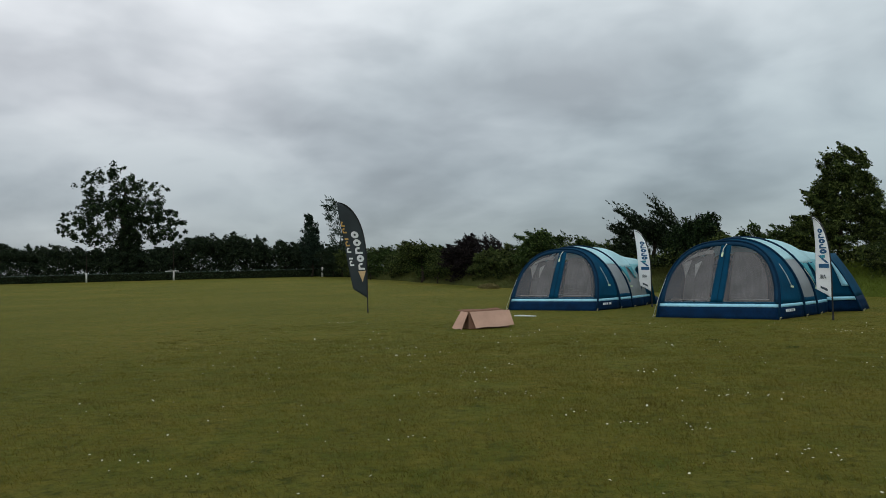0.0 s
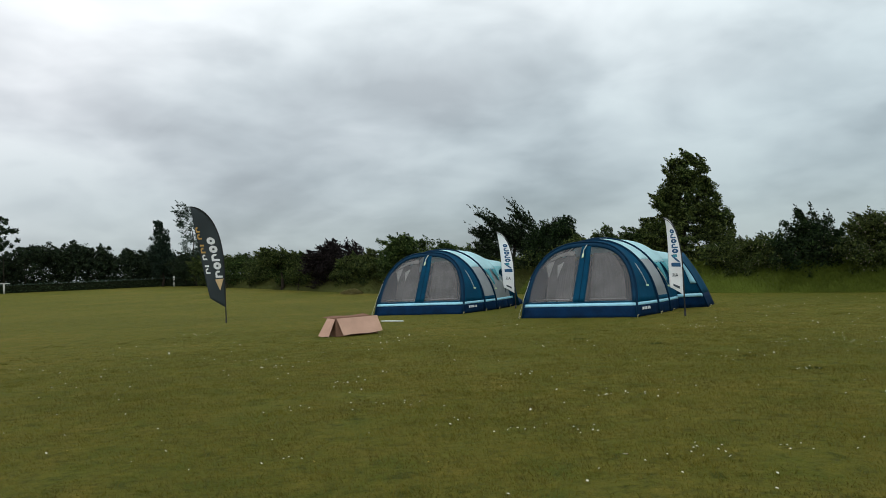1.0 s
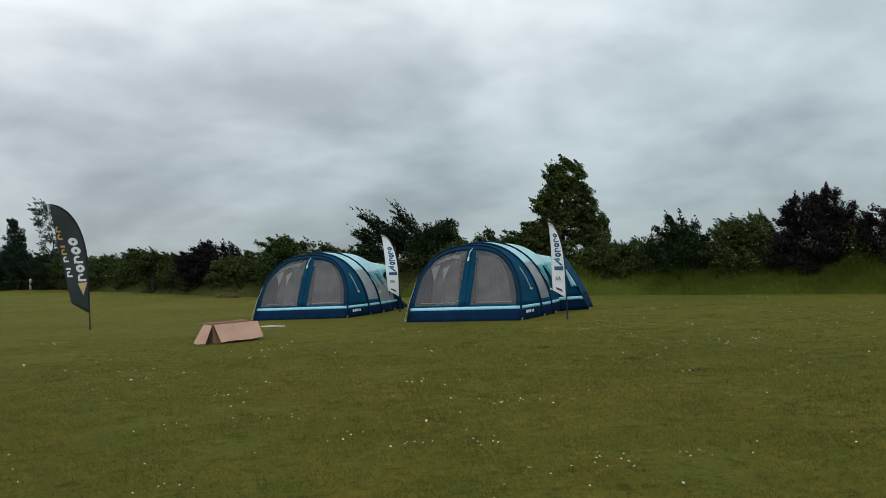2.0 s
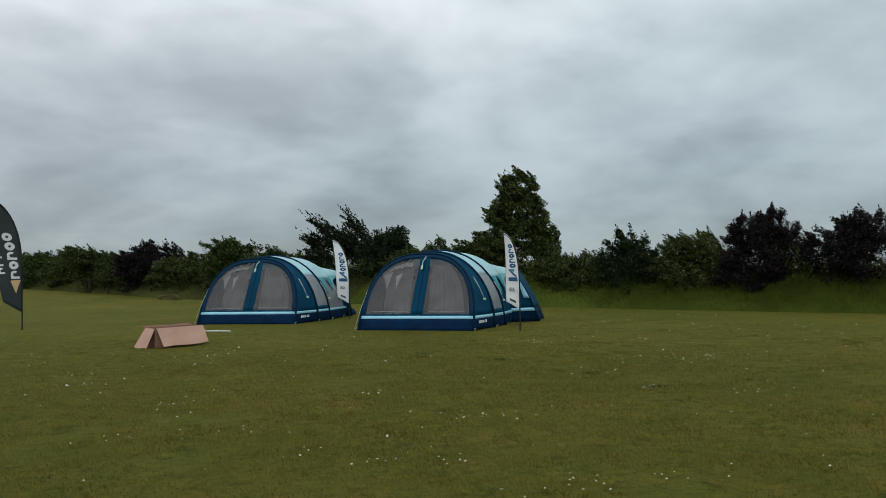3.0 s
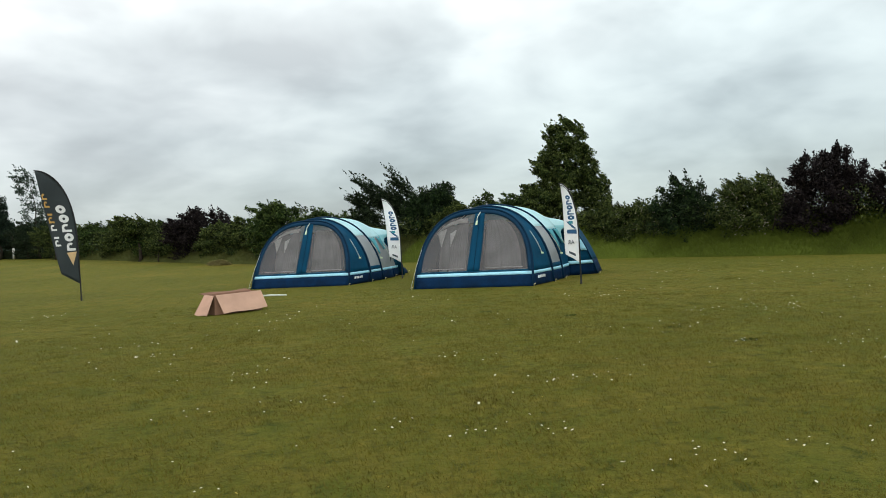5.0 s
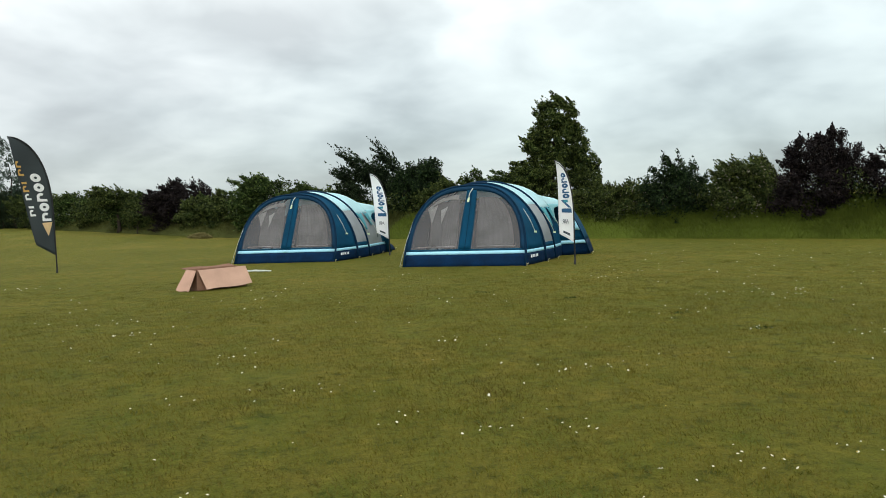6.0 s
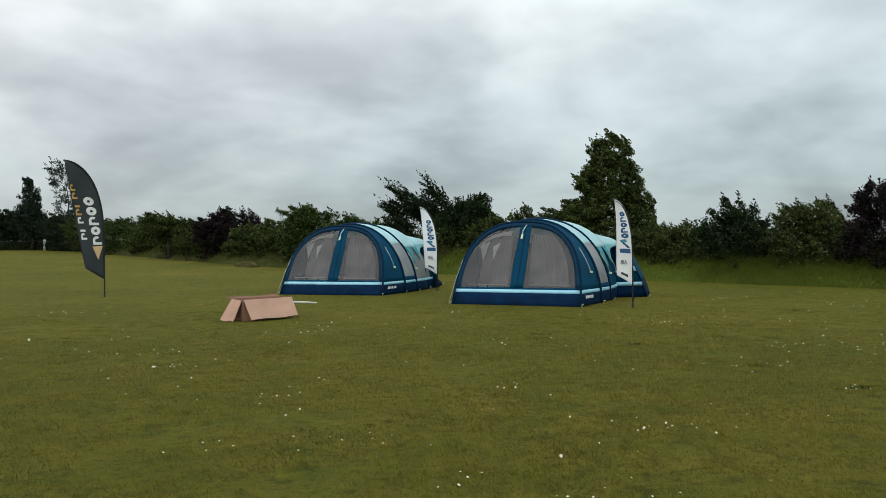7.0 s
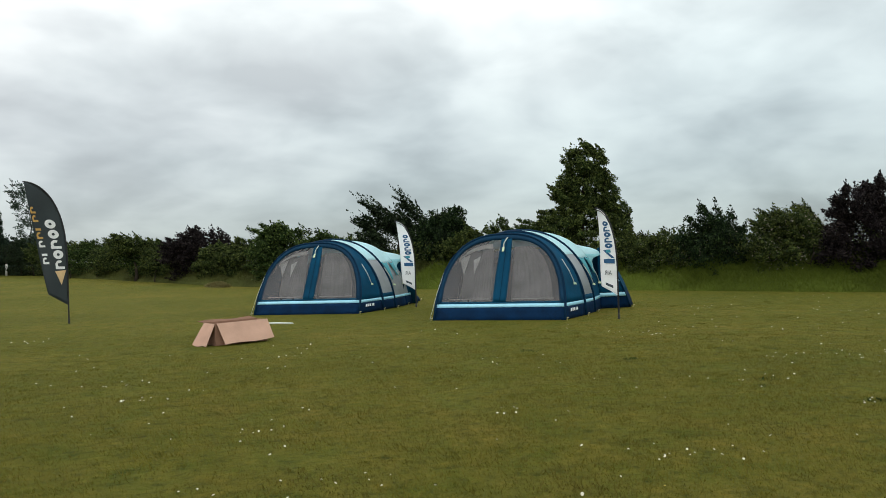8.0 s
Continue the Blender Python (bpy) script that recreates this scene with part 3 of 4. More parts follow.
def planting():
    # near part of the hedge
    haw = "dense green hawthorn bush with cream blossom in the hedge"
    green = "dark green wind-ruffled hedge bush above long grass"
    bush("hawthorn_bush", haw, 16.9, 28.3, 2.4, 2.6, LEAF_HAW, 11, 20000, 0.05, 1400)
    bush("hawthorn_bush", green, 17.9, 26.6, 3.15, 2.6, LEAF_OAK, 12, 26000, 0.05, 500)
    bush("hawthorn_bush", haw, 19.45, 24.4, 3.15, 3.0, LEAF_HAW, 13, 28000, 0.05, 2200)
    tree("purple_tree", "bushy maroon-leaved plum tree in the hedge", "tree", 20.8, 22.2,
         [(-0.2, 0, 1.6, 2.0, 1.3, 1.2), (-0.5, 0, 2.8, 1.0, 0.9, 0.8), (0.4, 0, 2.95, 0.95, 0.8, 0.8), (1.2, -0.3, 2.4, 0.8, 0.8, 0.8), (-1.2, 0.2, 2.2, 0.6, 0.6, 0.6)],
         LEAF_RED, 36000, 0.052, 14, trunk=0.12, stems=3, fork=0.2, clump=0.13, limbs=170, streak=(-0.1, 0, 0.1), shoots=260, reach=0.32)
    bush("maroon_bush", "tall dark maroon bush beside the plum tree", 22.5, 19.7, 3.6, 3.2, LEAF_RED, 15, 26000, 0.052)
    bush("hawthorn_bush", green, 24.6, 16.4, 3.9, 3.6, LEAF_OAK, 16, 20000, 0.06, 200)
    bush("hawthorn_bush", green, 27.0, 12.6, 3.3, 3.8, LEAF_OAK, 17, 14000, 0.07, 100)
    bush("hawthorn_bush", haw, 16.3, 29.6, 2.3, 1.9, LEAF_HAW, 18, 16000, 0.055, 200)
    # tall poplar-like tree behind the tents
    tree("tall_tree", "tall dense green poplar-like tree ruffled by wind", "tree", 15.4, 32.6,
         [(0.55, 0, 2.4, 1.9, 1.6, 1.7), (0.6, 0, 4.2, 1.35, 1.2, 1.4), (0.5, 0, 5.5, 0.95, 0.9, 0.9), (1.9, 0, 2.9, 0.85, 0.8, 1.2), (-0.9, 0, 2.6, 1.15, 1.0, 1.0), (1.3, 0, 4.4, 0.65, 0.7, 0.8),
          (-0.45, 0, 4.2, 0.75, 0.7, 0.8), (0.45, 0, 6.0, 0.6, 0.5, 0.45), (-1.4, 0, 2.1, 0.7, 0.7, 0.6)],
         LEAF_POP, 60000, 0.060, 21, trunk=0.2, fork=0.2, clump=0.07, limbs=600, streak=(-0.30, 0, 0.06), full=0.03, shoots=900, reach=0.46, stream=1.8)
    bush("hedge_bush", green, 13.6, 34.3, 3.25, 2.8, LEAF_LIGHT, 22, 18000, 0.06)
    bush("hedge_bush", green, 12.3, 37.3, 3.0, 2.8, LEAF_HAW, 23, 16000, 0.065)
    tree("round_tree", "rounded dark green tree standing in the hedge", "tree", 11.3, 39.4,
         [(0, 0, 2.2, 1.6, 1.5, 1.5), (0.3, 0, 3.2, 1.1, 1.0, 0.85), (-0.7, 0, 2.7, 0.8, 0.8, 0.8)], LEAF_OAK, 30000, 0.065, 24, trunk=0.15, fork=0.25, clump=0.16, limbs=190, shoots=160, reach=0.35, streak=(-0.1, 0, 0.1))
    tree("windswept_tree", "dark windswept tree with branches streaming sideways", "tree", 9.6, 42.4,
         [(0.1, 0, 1.9, 1.9, 1.5, 1.6), (-0.4, 0, 3.3, 1.2, 1.0, 0.9), (0.8, 0, 3.3, 1.0, 1.0, 0.9), (-0.9, 0, 4.0, 0.6, 0.6, 0.5), (0.7, 0, 4.1, 0.5, 0.5, 0.5), (-1.4, 0, 4.5, 0.4, 0.4, 0.35), (-1.7, 0, 3.5, 0.45, 0.45, 0.4)],
         LEAF_WILLOW, 18000, 0.07, 25, trunk=0.2, fork=0.2, clump=0.08, limbs=110, streak=(-0.75, 0, 0.42), full=0.15, shoots=420, reach=1.15, stream=2.2)
    # middle stretch, running away from the camera
    for i, (x, y, top, w, leaf, seed) in enumerate([
            (6.4, 45.5, 3.2, 3.2, LEAF_LIGHT, 31), (4.2, 47.8, 3.9, 3.6, LEAF_LIGHT, 32), (2.3, 51.8, 3.0, 3.4, LEAF_HAW, 33),
            (-3.8, 64.5, 3.5, 4.2, LEAF_LIGHT, 36), (-6.4, 70.2, 3.6, 5.0, LEAF_HAW, 37), (-9.5, 75.5, 3.8, 5.0, LEAF_LIGHT, 38), (-12.5, 81.0, 4.2, 5.6, LEAF_HAW, 39),
            (-15.5, 87.0, 4.5, 6.0, LEAF_FAR, 40), (0.8, 54.4, 2.8, 3.0, LEAF_HAW, 41), (-2.5, 61.0, 3.1, 3.6, LEAF_HAW, 42), (8.2, 44.0, 2.9, 2.6, LEAF_HAW, 43)]):
        bush("hedge_bush", green, x, y, top, w * 1.0, leaf, seed, 14000, 0.085, streak=(-0.35, 0, 0.18))
    bush("maroon_bush", "dark maroon-leaved bush in the hedge", -0.6, 57.3, 4.1, 4.4, LEAF_RED, 35, 18000, 0.08)
    # far side of the field
    for i, (x, top, w, leaf) in enumerate([(-78, 7.0, 12, LEAF_FAR), (-69, 6.4, 10, LEAF_FAR), (-61, 6.1, 9, LEAF_FAR), (-54, 6.0, 8.4, LEAF_FAR), (-47, 5.2, 8, LEAF_FAR), (-41, 5.4, 8, LEAF_FAR),
                                           (-35.5, 7.0, 7.4, LEAF_FAR), (-30.5, 6.8, 6.8, LEAF_FAR), (-25.2, 5.8, 6.6, LEAF_FAR), (-20.5, 5.0, 6, LEAF_FAR), (-17.0, 5.2, 5, LEAF_FAR)]):
        bush("far_bush", "dark green bush of the tall boundary hedge", x, 96.0, top, w * 1.15, leaf, 60 + i, 15000, 0.16, group="far boundary bushes", limbs=190, shoots=60, reach=0.06)
    tree("broad_tree", "large broad-crowned tree with airy leaf clusters", "tree", -47.6, 99.0,
         [(0, 0, 7.4, 7.0, 5.5, 4.2), (-1.6, 0, 11.9, 4.6, 4.0, 3.9), (2.6, 0, 10.2, 4.6, 4.0, 3.6), (-5.8, 0, 7.6, 3.0, 2.5, 2.5), (6.1, 0, 7.0, 3.0, 2.5, 2.8)],
         LEAF_OAK, 17000, 0.19, 51, trunk=0.5, fork=0.3, clump=0.07, limbs=620, full=0.03, shoots=130, reach=0.6)
    tree("dark_conical_tree", "dark narrow tree standing before the broad crown", "tree", -45.3, 96.6, [(0, 0, 2.6, 2.2, 1.8, 2.4), (0, 0, 5.4, 1.5, 1.4, 2.0), (0.1, 0, 7.3, 0.9, 0.9, 1.2)],
         LEAF_FAR, 12000, 0.15, 54, trunk=0.2, fork=0.2, clump=0.2, limbs=120, shoots=60, reach=0.4)
    # a small tree with a bare stem standing out of the hedge
    tree("thorn_tree", "small wind-bent thorn tree with a bare dark trunk", "tree", -4.9, 63.2, [(-0.2, 0, 2.5, 1.9, 1.2, 0.6), (-0.9, 0, 3.0, 1.1, 0.9, 0.4), (0.9, 0, 2.3, 1.0, 0.8, 0.5)],
         LEAF_HAW, 5200, 0.08, 55, trunk=0.16, fork=0.5, clump=0.12, limbs=90, streak=(-0.5, 0, 0.2), full=0.04, shoots=110, reach=0.7, stream=2.2)
    tree("slim_tree", "slim upright young tree on the field edge", "tree", -20.3, 91.0,
         [(0, 0, 3.2, 1.5, 1.4, 2.0), (0.1, 0, 5.2, 1.1, 1.1, 1.5), (-0.2, 0, 6.8, 0.6, 0.6, 1.0)], LEAF_SLIM, 14000, 0.10, 52, trunk=0.12, fork=0.2, clump=0.2, limbs=120, streak=(-0.3, 0, 0.15), shoots=120, reach=0.6)
    tree("wispy_tree", "wispy silver-leaved tree bent by the wind", "tree", -16.6, 91.5,
         [(0, 0, 4.6, 1.3, 1.3, 2.0), (-0.6, 0, 7.2, 1.1, 1.0, 1.6), (-1.2, 0, 8.7, 0.8, 0.8, 0.8)], LEAF_BIRCH, 2600, 0.10, 53, trunk=0.12, fork=0.3, clump=0.12, limbs=70, streak=(-0.6, 0, 0.1), full=0.05, shoots=60, reach=1.0)


planting()


def thicket():
    """The unbroken tangle of low growth between the stems of the hedge."""
    rng = np.random.default_rng(91)
    for path, step, size, tall, leaf in ((HEDGE[6:], 0.0009, 0.055, 1.9, LEAF_HAW), (HEDGE[4:7], 0.0025, 0.085, 2.1, LEAF_HAW), ([(-90, 95.2), (-57, 95), (-38, 95.2), (-19, 94)], 0.006, 0.15, 3.6, LEAF_FAR)):
        p = np.array(along(path, step, 1.0, rng))
        n = len(p)
        d = rng.uniform(1.2, 3.2, n)
        x, y = p[:, 0] + p[:, 2] * d, p[:, 1] + p[:, 3] * d
        lump = np.array([noise.noise((a * 0.6, b * 0.6, 9)) for a, b in zip(x, y)])
        z = rise(y) - rise(0.0) + rng.random(n) ** 0.8 * tall * (1 + 0.35 * lump)
        q = np.stack([x, y, z], -1)
        u = unit(rng.normal(size=(n, 3)))
        v = unit(np.cross(u, rng.normal(size=(n, 3))))
        k = size * rng.uniform(0.6, 1.4, (n, 1))
        ob = new("hedge_undergrowth", quads("hedge_undergrowth", np.stack([q - u * k, q - v * k * 0.5, q + u * k, q + v * k * 0.5], 1), leaf))
        tagged(ob, "tangled dark green undergrowth in the hedge", "undergrowth", kind="stuff")


thicket()


def low_hedge():
    """A clipped low hedge runs in front of the far boundary."""
    rng = np.random.default_rng(77)
    spots = np.array(along([(-90, 92.4), (-57, 92), (-38, 92.5), (-20, 91.5), (-14, 84)], 0.012, 1.0, rng))
    n = len(spots)
    u = rng.random(n)
    top = rng.random(n) < 0.35
    d = np.where(top, rng.random(n) * 1.3, 0.1 * rng.random(n))
    h = np.where(top, 0.95 + rng.normal(0, 0.05, n), u * 0.98)
    x, y = spots[:, 0] + spots[:, 2] * d, spots[:, 1] + spots[:, 3] * d
    z = rise(y) - rise(0.0) + h
    p = np.stack([x, y, z], -1)
    a = unit(rng.normal(size=(n, 3)))
    b = unit(np.cross(a, rng.normal(size=(n, 3))))
    k = rng.uniform(0.06, 0.13, (n, 1))
    P = np.stack([p - a * k, p - b * k * 0.6, p + a * k, p + b * k * 0.6], 1)
    ob = thing("low_hedge", "low clipped dark green hedge along the far field edge", "hedge")
    rows = []
    for x, y in [(-90, 92.4), (-57, 92), (-38, 92.5), (-20, 91.5), (-14, 84)]:
        g = level(x, y)
        rows.append([(x, y + 0.1, g - 0.1), (x, y + 0.1, g + 0.85), (x, y + 1.3, g + 0.88), (x, y + 1.4, g - 0.1)])
    # dark sheet behind the leaves stands in for the hedge's shaded inside
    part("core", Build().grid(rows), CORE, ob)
    part("foliage", quads("foliage", P[~top], LEAF_FAR), LEAF_FAR, ob)
    part("clipped_top", quads("clipped_top", P[top], LEAF_BIRCH), LEAF_BIRCH, ob, "paler leaves along the top")


low_hedge()


def sapling(x, y, h, seed, rail=0.0):
    """A young tree held by a pale guard and a stake."""
    rng = random.Random(seed)
    ob = thing("sapling", "bare thin sapling in a white tree guard", "sapling", Matrix.Translation((x, y, level(x, y))), "guarded saplings")
    part("trunk", Build().tube([(0, 0, -0.05), (0.03, 0, h * 0.5), (-0.05 + 0.1 * rng.random(), 0, h)], [0.05, 0.04, 0.015], 6), BARK, ob)
    part("guard", Build().tube([(0, 0, 0), (0, 0, 0.6), (0.01, 0, 1.15)], [0.11, 0.10, 0.10], 10), GUARD, ob, "white plastic guard")
    if rail:
        part("rail", Build().tube([(-rail * 0.6, -0.1, 1.12), (0, -0.12, 1.15), (rail * 0.4, -0.1, 1.13)], 0.06, 6), GUARD, ob, "pale cross rail")


for sx, sy, sh, rail in ((-48.3, 91.0, 4.6, 0), (-37.5, 91.3, 4.0, 1.7), (-18.8, 89.8, 3.0, 0)):
    sapling(sx, sy, sh, int(-sx), rail)


def cuttings(x, y, long, deep, high):
    """A low heap of dry mown grass at the foot of the hedge."""
    rng = np.random.default_rng(303)
    n = 9000
    a, d = rng.random(n) * 2 * np.pi, np.sqrt(rng.random(n))
    px, py = long * d * np.cos(a), deep * d * np.sin(a)
    lump = np.array([0.75 + 0.5 * noise.noise((q * 1.3, r * 1.3, 4)) for q, r in zip(px, py)])
    z = high * np.maximum(0, 1 - d ** 2) * lump
    turn = math.atan2(HEDGE[5][1] - HEDGE[4][1], HEDGE[5][0] - HEDGE[4][0])
    gx, gy = x + px * math.cos(turn) - py * math.sin(turn), y + px * math.sin(turn) + py * math.cos(turn)
    me = blades("grass_cuttings", gx, gy, z + rise(gy) - rise(0.0) - 0.03, rng.uniform(0.05, 0.12, n), rng.uniform(0.02, 0.05, n), 1.6, rng, STRAW)
    tagged(new("grass_cuttings", me), "low heap of dry pale grass cuttings by the hedge", "grass cuttings", kind="stuff")


cuttings(0.45, 49.5, 1.1, 0.5, 0.36)


# ---- tents ----
POW = 2.15


class Hoop:
    """One cross-section of a tent: half width, height, depth at foot and at crest, power of the curve, shift, and how far the -u side is drawn in."""

    def __init__(self, w, h, v0, v1, p=POW, o=0.0, pull=1.0):
        self.w, self.h, self.v0, self.v1, self.p, self.o, self.pull = w, h, v0, v1, p, o, pull

    def at(self, a):
        """Angle from the foot at +u (0) over the crest to the foot at -u (pi)."""
        c, s = math.cos(a), max(0.0, math.sin(a))
        z = self.h * s ** (2 / self.p)
        return Vector((self.o + math.copysign((self.w if c > 0 else self.w * self.pull) * abs(c) ** (2 / self.p), c), self.v0 + (self.v1 - self.v0) * z / self.h, z))

    def angle(self, z):
        return math.asin(min(1, max(0, z / self.h)) ** (self.p / 2))


def skin(a, b, lo, hi, side, n=14, rows=6, sag=0.0):
    """Cloth between two hoops, from height lo to height hi (hi None: over the crest to the same height)."""
    out = []
    for i in range(rows + 1):
        k = i / rows
        row = []
        for j in range(n + 1):
            u = j / n
            pts = []
            for h in (a, b):
                a0 = h.angle(lo)
                a1 = math.pi - a0 if hi is None else h.angle(min(hi, h.h * 0.98))
                t = a0 + (a1 - a0) * u
                pts.append(h.at(t if side > 0 else math.pi - t))
            p = pts[0].lerp(pts[1], k)
            p.z -= sag * math.sin(math.pi * k) * (p.z / 2)
            p.x *= 1 - 0.5 * sag * math.sin(math.pi * k)
            row.append(p)
        out.append(row)
    return Build().grid(out)


def hoop_tube(h, r, lift=0.0):
    pts = [h.at(math.pi * i / 40) for i in range(41)]
    return Build().tube(pts, r, 8)


def awning(m, group, label, pod_top, pod_foot, film, bay):
    """pod_top, pod_foot: crest and foot of the sleeping pod; None for a tent without one."""
    ob = thing("awning_tent", label, "tent", m, group)
    F = Hoop(1.60, 2.07, 0.0, 1.0, 2.55)
    FI = Hoop(1.46, 1.93, 0.0, 0.932, 2.75)
    A = Hoop(1.77, 2.12, 1.38, 1.27, 2.1, 0.15, 0.86)
    B = Hoop(1.88, 2.17, 2.25, 1.78, 2.2, 0.185, 0.8)
    C = Hoop(1.84, 2.14, 3.40, 2.50, 2.6, 0.28, 0.8)
    D = Hoop(2.08, 1.74, 4.30, 3.15, 6.0, 0.28, 0.75)
    CI, DI = Hoop(1.83, 2.0, 3.41, 2.5, 2.6, 0.28), Hoop(1.84, 1.55, 4.40, 3.15, 3.2, 0.28)
    T = Hoop(1.80, 0.46, 5.5, 5.2, 2.6, 0.30)
    SK, ST = 0.30, 0.38
    lean = 1.0 / 2.07

    def front(u, z, off=0.0):
        return Vector((u, lean * z - off, z))

    def half(z, hoop):
        return hoop.w * (1 - min(1, z / hoop.h) ** hoop.p) ** (1 / hoop.p)

    # front: groundsheet skirt, stripe, frame, windows
    part("front_skirt", Build().grid([[front(-half(z, F) + 2 * half(z, F) * j / 16, z, 0.012 * math.sin(j * 1.7) * (1 - z / SK)) for j in range(17)] for z in (0.0, 0.08, 0.2, SK)]), SKIRT, ob, "dark navy skirt", thick=0.006)
    part("front_stripe", Build().grid([[front(-half(z, F) + 2 * half(z, F) * j / 10, z) for j in range(11)] for z in (SK, ST)]), STRIPE, ob, "light blue stripe", thick=0.008)
    rows = []
    for i in range(41):
        a0, a1 = F.angle(ST), FI.angle(0.43)
        ta = a0 + (math.pi - 2 * a0) * i / 40
        tb = a1 + (math.pi - 2 * a1) * i / 40
        po, pi_ = F.at(ta), FI.at(tb)
        rows.append([po, po.lerp(pi_, 0.5) + Vector((0, -0.03, 0)), pi_])
    part("front_frame", Build().grid(rows), SLEEVE, ob, "dark navy arch sleeve", thick=0.006)
    wi = half(0.43, FI)
    wo = half(ST, F)
    part("window_ledge", Build().grid([[front(-wo + 2 * wo * j / 8, ST) for j in range(9)], [front(-wi + 2 * wi * j / 8, 0.43) for j in range(9)]]), NAVY, ob, thick=0.006)
    seam = lambda z: 0.15 + 0.02 * math.sin(z * 2)
    tilt = lambda z: 0.06 * (z - 0.5)
    zs = [0.43 + (1.89 - 0.43) * k / 14 for k in range(15)]
    part("centre_strip", Build().grid([[front(tilt(z) + s * seam(z), z, 0.012) for s in (-1, -0.5, 0, 0.5, 1)] for z in zs + [1.95]]), NAVY, ob, "plain navy centre strip", thick=0.008)
    part("centre_seam", Build().tube([front(tilt(z) + 0.005, z, 0.022) for z in zs], 0.007, 5), BEAM, ob)
    for side in (-1, 1):
        rows = []
        for k in range(19):
            z = 0.43 + (1.925 - 0.43) * k / 18
            inner = tilt(z) + side * seam(z)
            outer = side * max(half(z, FI), abs(inner) + 0.01)
            rows.append([front(inner + (outer - inner) * j / 10, z, 0.004 + 0.01 * math.sin(j * 1.1 + k * 0.4)) for j in range(11)])
        part("window", Build().grid(rows), PVC, ob, "grey tinted clear window")
        # folded-back curtain behind each window
        rows = []
        for k in range(13):
            z = 0.45 + 1.3 * k / 12
            hw = half(z, FI) - 0.08
            x0, x1 = side * 0.25, side * max(0.3, hw)
            x1 = x0 + (x1 - x0) * (0.9 if side > 0 else 0.45)
            rows.append([front(x0 + (x1 - x0) * j / 24, z, -0.16 - 0.025 * math.sin(j * 1.9 + side)) for j in range(25)])
        part("curtain", Build().grid(rows), CURTAIN, ob, "grey inner curtain")
    # light tie-backs and a bright inner panel seen through the film
    for u0, u1, z0, z1, lean_u in ((-1.12, -0.90, 1.48, 1.08, 0.03), (-0.76, -0.62, 1.44, 1.08, -0.03)):
        part("tie_back", Build().grid([[front((u0 + u1) / 2 + (u1 - u0) * (q - 0.5) * (1.02 - k) + lean_u * k + 0.05 * q * (1 - k), z0 + (z1 - z0) * k + 0.10 * q * (1 - k), -0.13 - 0.02 * math.sin(5 * q)) for q in (0, 0.25, 0.5, 0.75, 1)] for k in (0, 0.33, 0.66, 1.0)]), PEAK, ob, "pale gathered curtain end", thick=0.004)
    part("inner_panel", Build().grid([[front(-1.02 + 0.62 * q, z, -0.2) for q in (0, 0.5, 1)] for z in (0.5, 1.0, 1.66)]), CURTAIN, ob, thick=0.004)
    # added pale strip imitates sky light coming through along the arch
    part("sky_light_strip", Build().grid([[front(u, z - 0.03 - d * (0.05 + 0.02 * q), -0.10) for q, (u, z) in enumerate(((-1.12, 1.50), (-0.96, 1.66), (-0.74, 1.78), (-0.50, 1.85), (-0.28, 1.87)))] for d in (0, 0.5, 1)][::-1]), PEAK, ob, "pale strip for the sky light seen through the window", thick=0.004)
    for side in (-1, 1):
        part("inner_sill", Build().tube([front(side * 0.3, 0.49, -0.1), front(side * 1.3, 0.49, -0.1)], 0.011, 5), PEAK, ob, "pale inner seam")
    # sides between the front and the first beam
    for side in (1, -1):
        skirt = part("side_skirt", skin(F, A, 0.0, SK, side, 4, 5), SKIRT, ob, thick=0.006)
        if side > 0:
            printed = skirt
        part("side_stripe", skin(F, A, SK, ST, side, 2, 5), STRIPE, ob, thick=0.008)
        part("rear_skirt", skin(A, B, 0.0, SK, side, 4, 5), SKIRT, ob, thick=0.006)
        part("rear_stripe", skin(A, B, SK, ST, side, 2, 5), STRIPE, ob, thick=0.008)
        part("bay_skirt", skin(B, C, 0.0, SK, side, 4, 5), SKIRT, ob, thick=0.006)
        part("bay_stripe", skin(B, C, SK, ST, side, 2, 5), STRIPE, ob, thick=0.008)
        part("tunnel_skirt", skin(CI, DI, 0.0, SK, side, 4, 5), SKIRT, ob, thick=0.006)
        part("tunnel_stripe", skin(CI, DI, SK, ST, side, 2, 5), STRIPE, ob, thick=0.008)
    part("porch_panel", skin(F, A, ST, None, 1, 48, 6, 0.01), NAVY, ob, thick=0.006)
    # roof bays: pale tops, side windows
    part("roof_panel", skin(A, B, 1.52, None, 1, 34, 6, 0.012), PALE, ob, "pale blue roof panel", thick=0.006)
    part("roof_panel", skin(B, C, 1.42, None, 1, 34, 8, 0.03), PALE, ob, "pale blue roof panel", thick=0.006)
    part("canopy", skin(C, D, 1.50, None, 1, 34, 8, 0.05), PALE, ob, "pale blue canopy with a drooping corner", thick=0.006)
    mid = Hoop(1.84, 1.80, 3.95, 2.83, 3.0, 0.28)
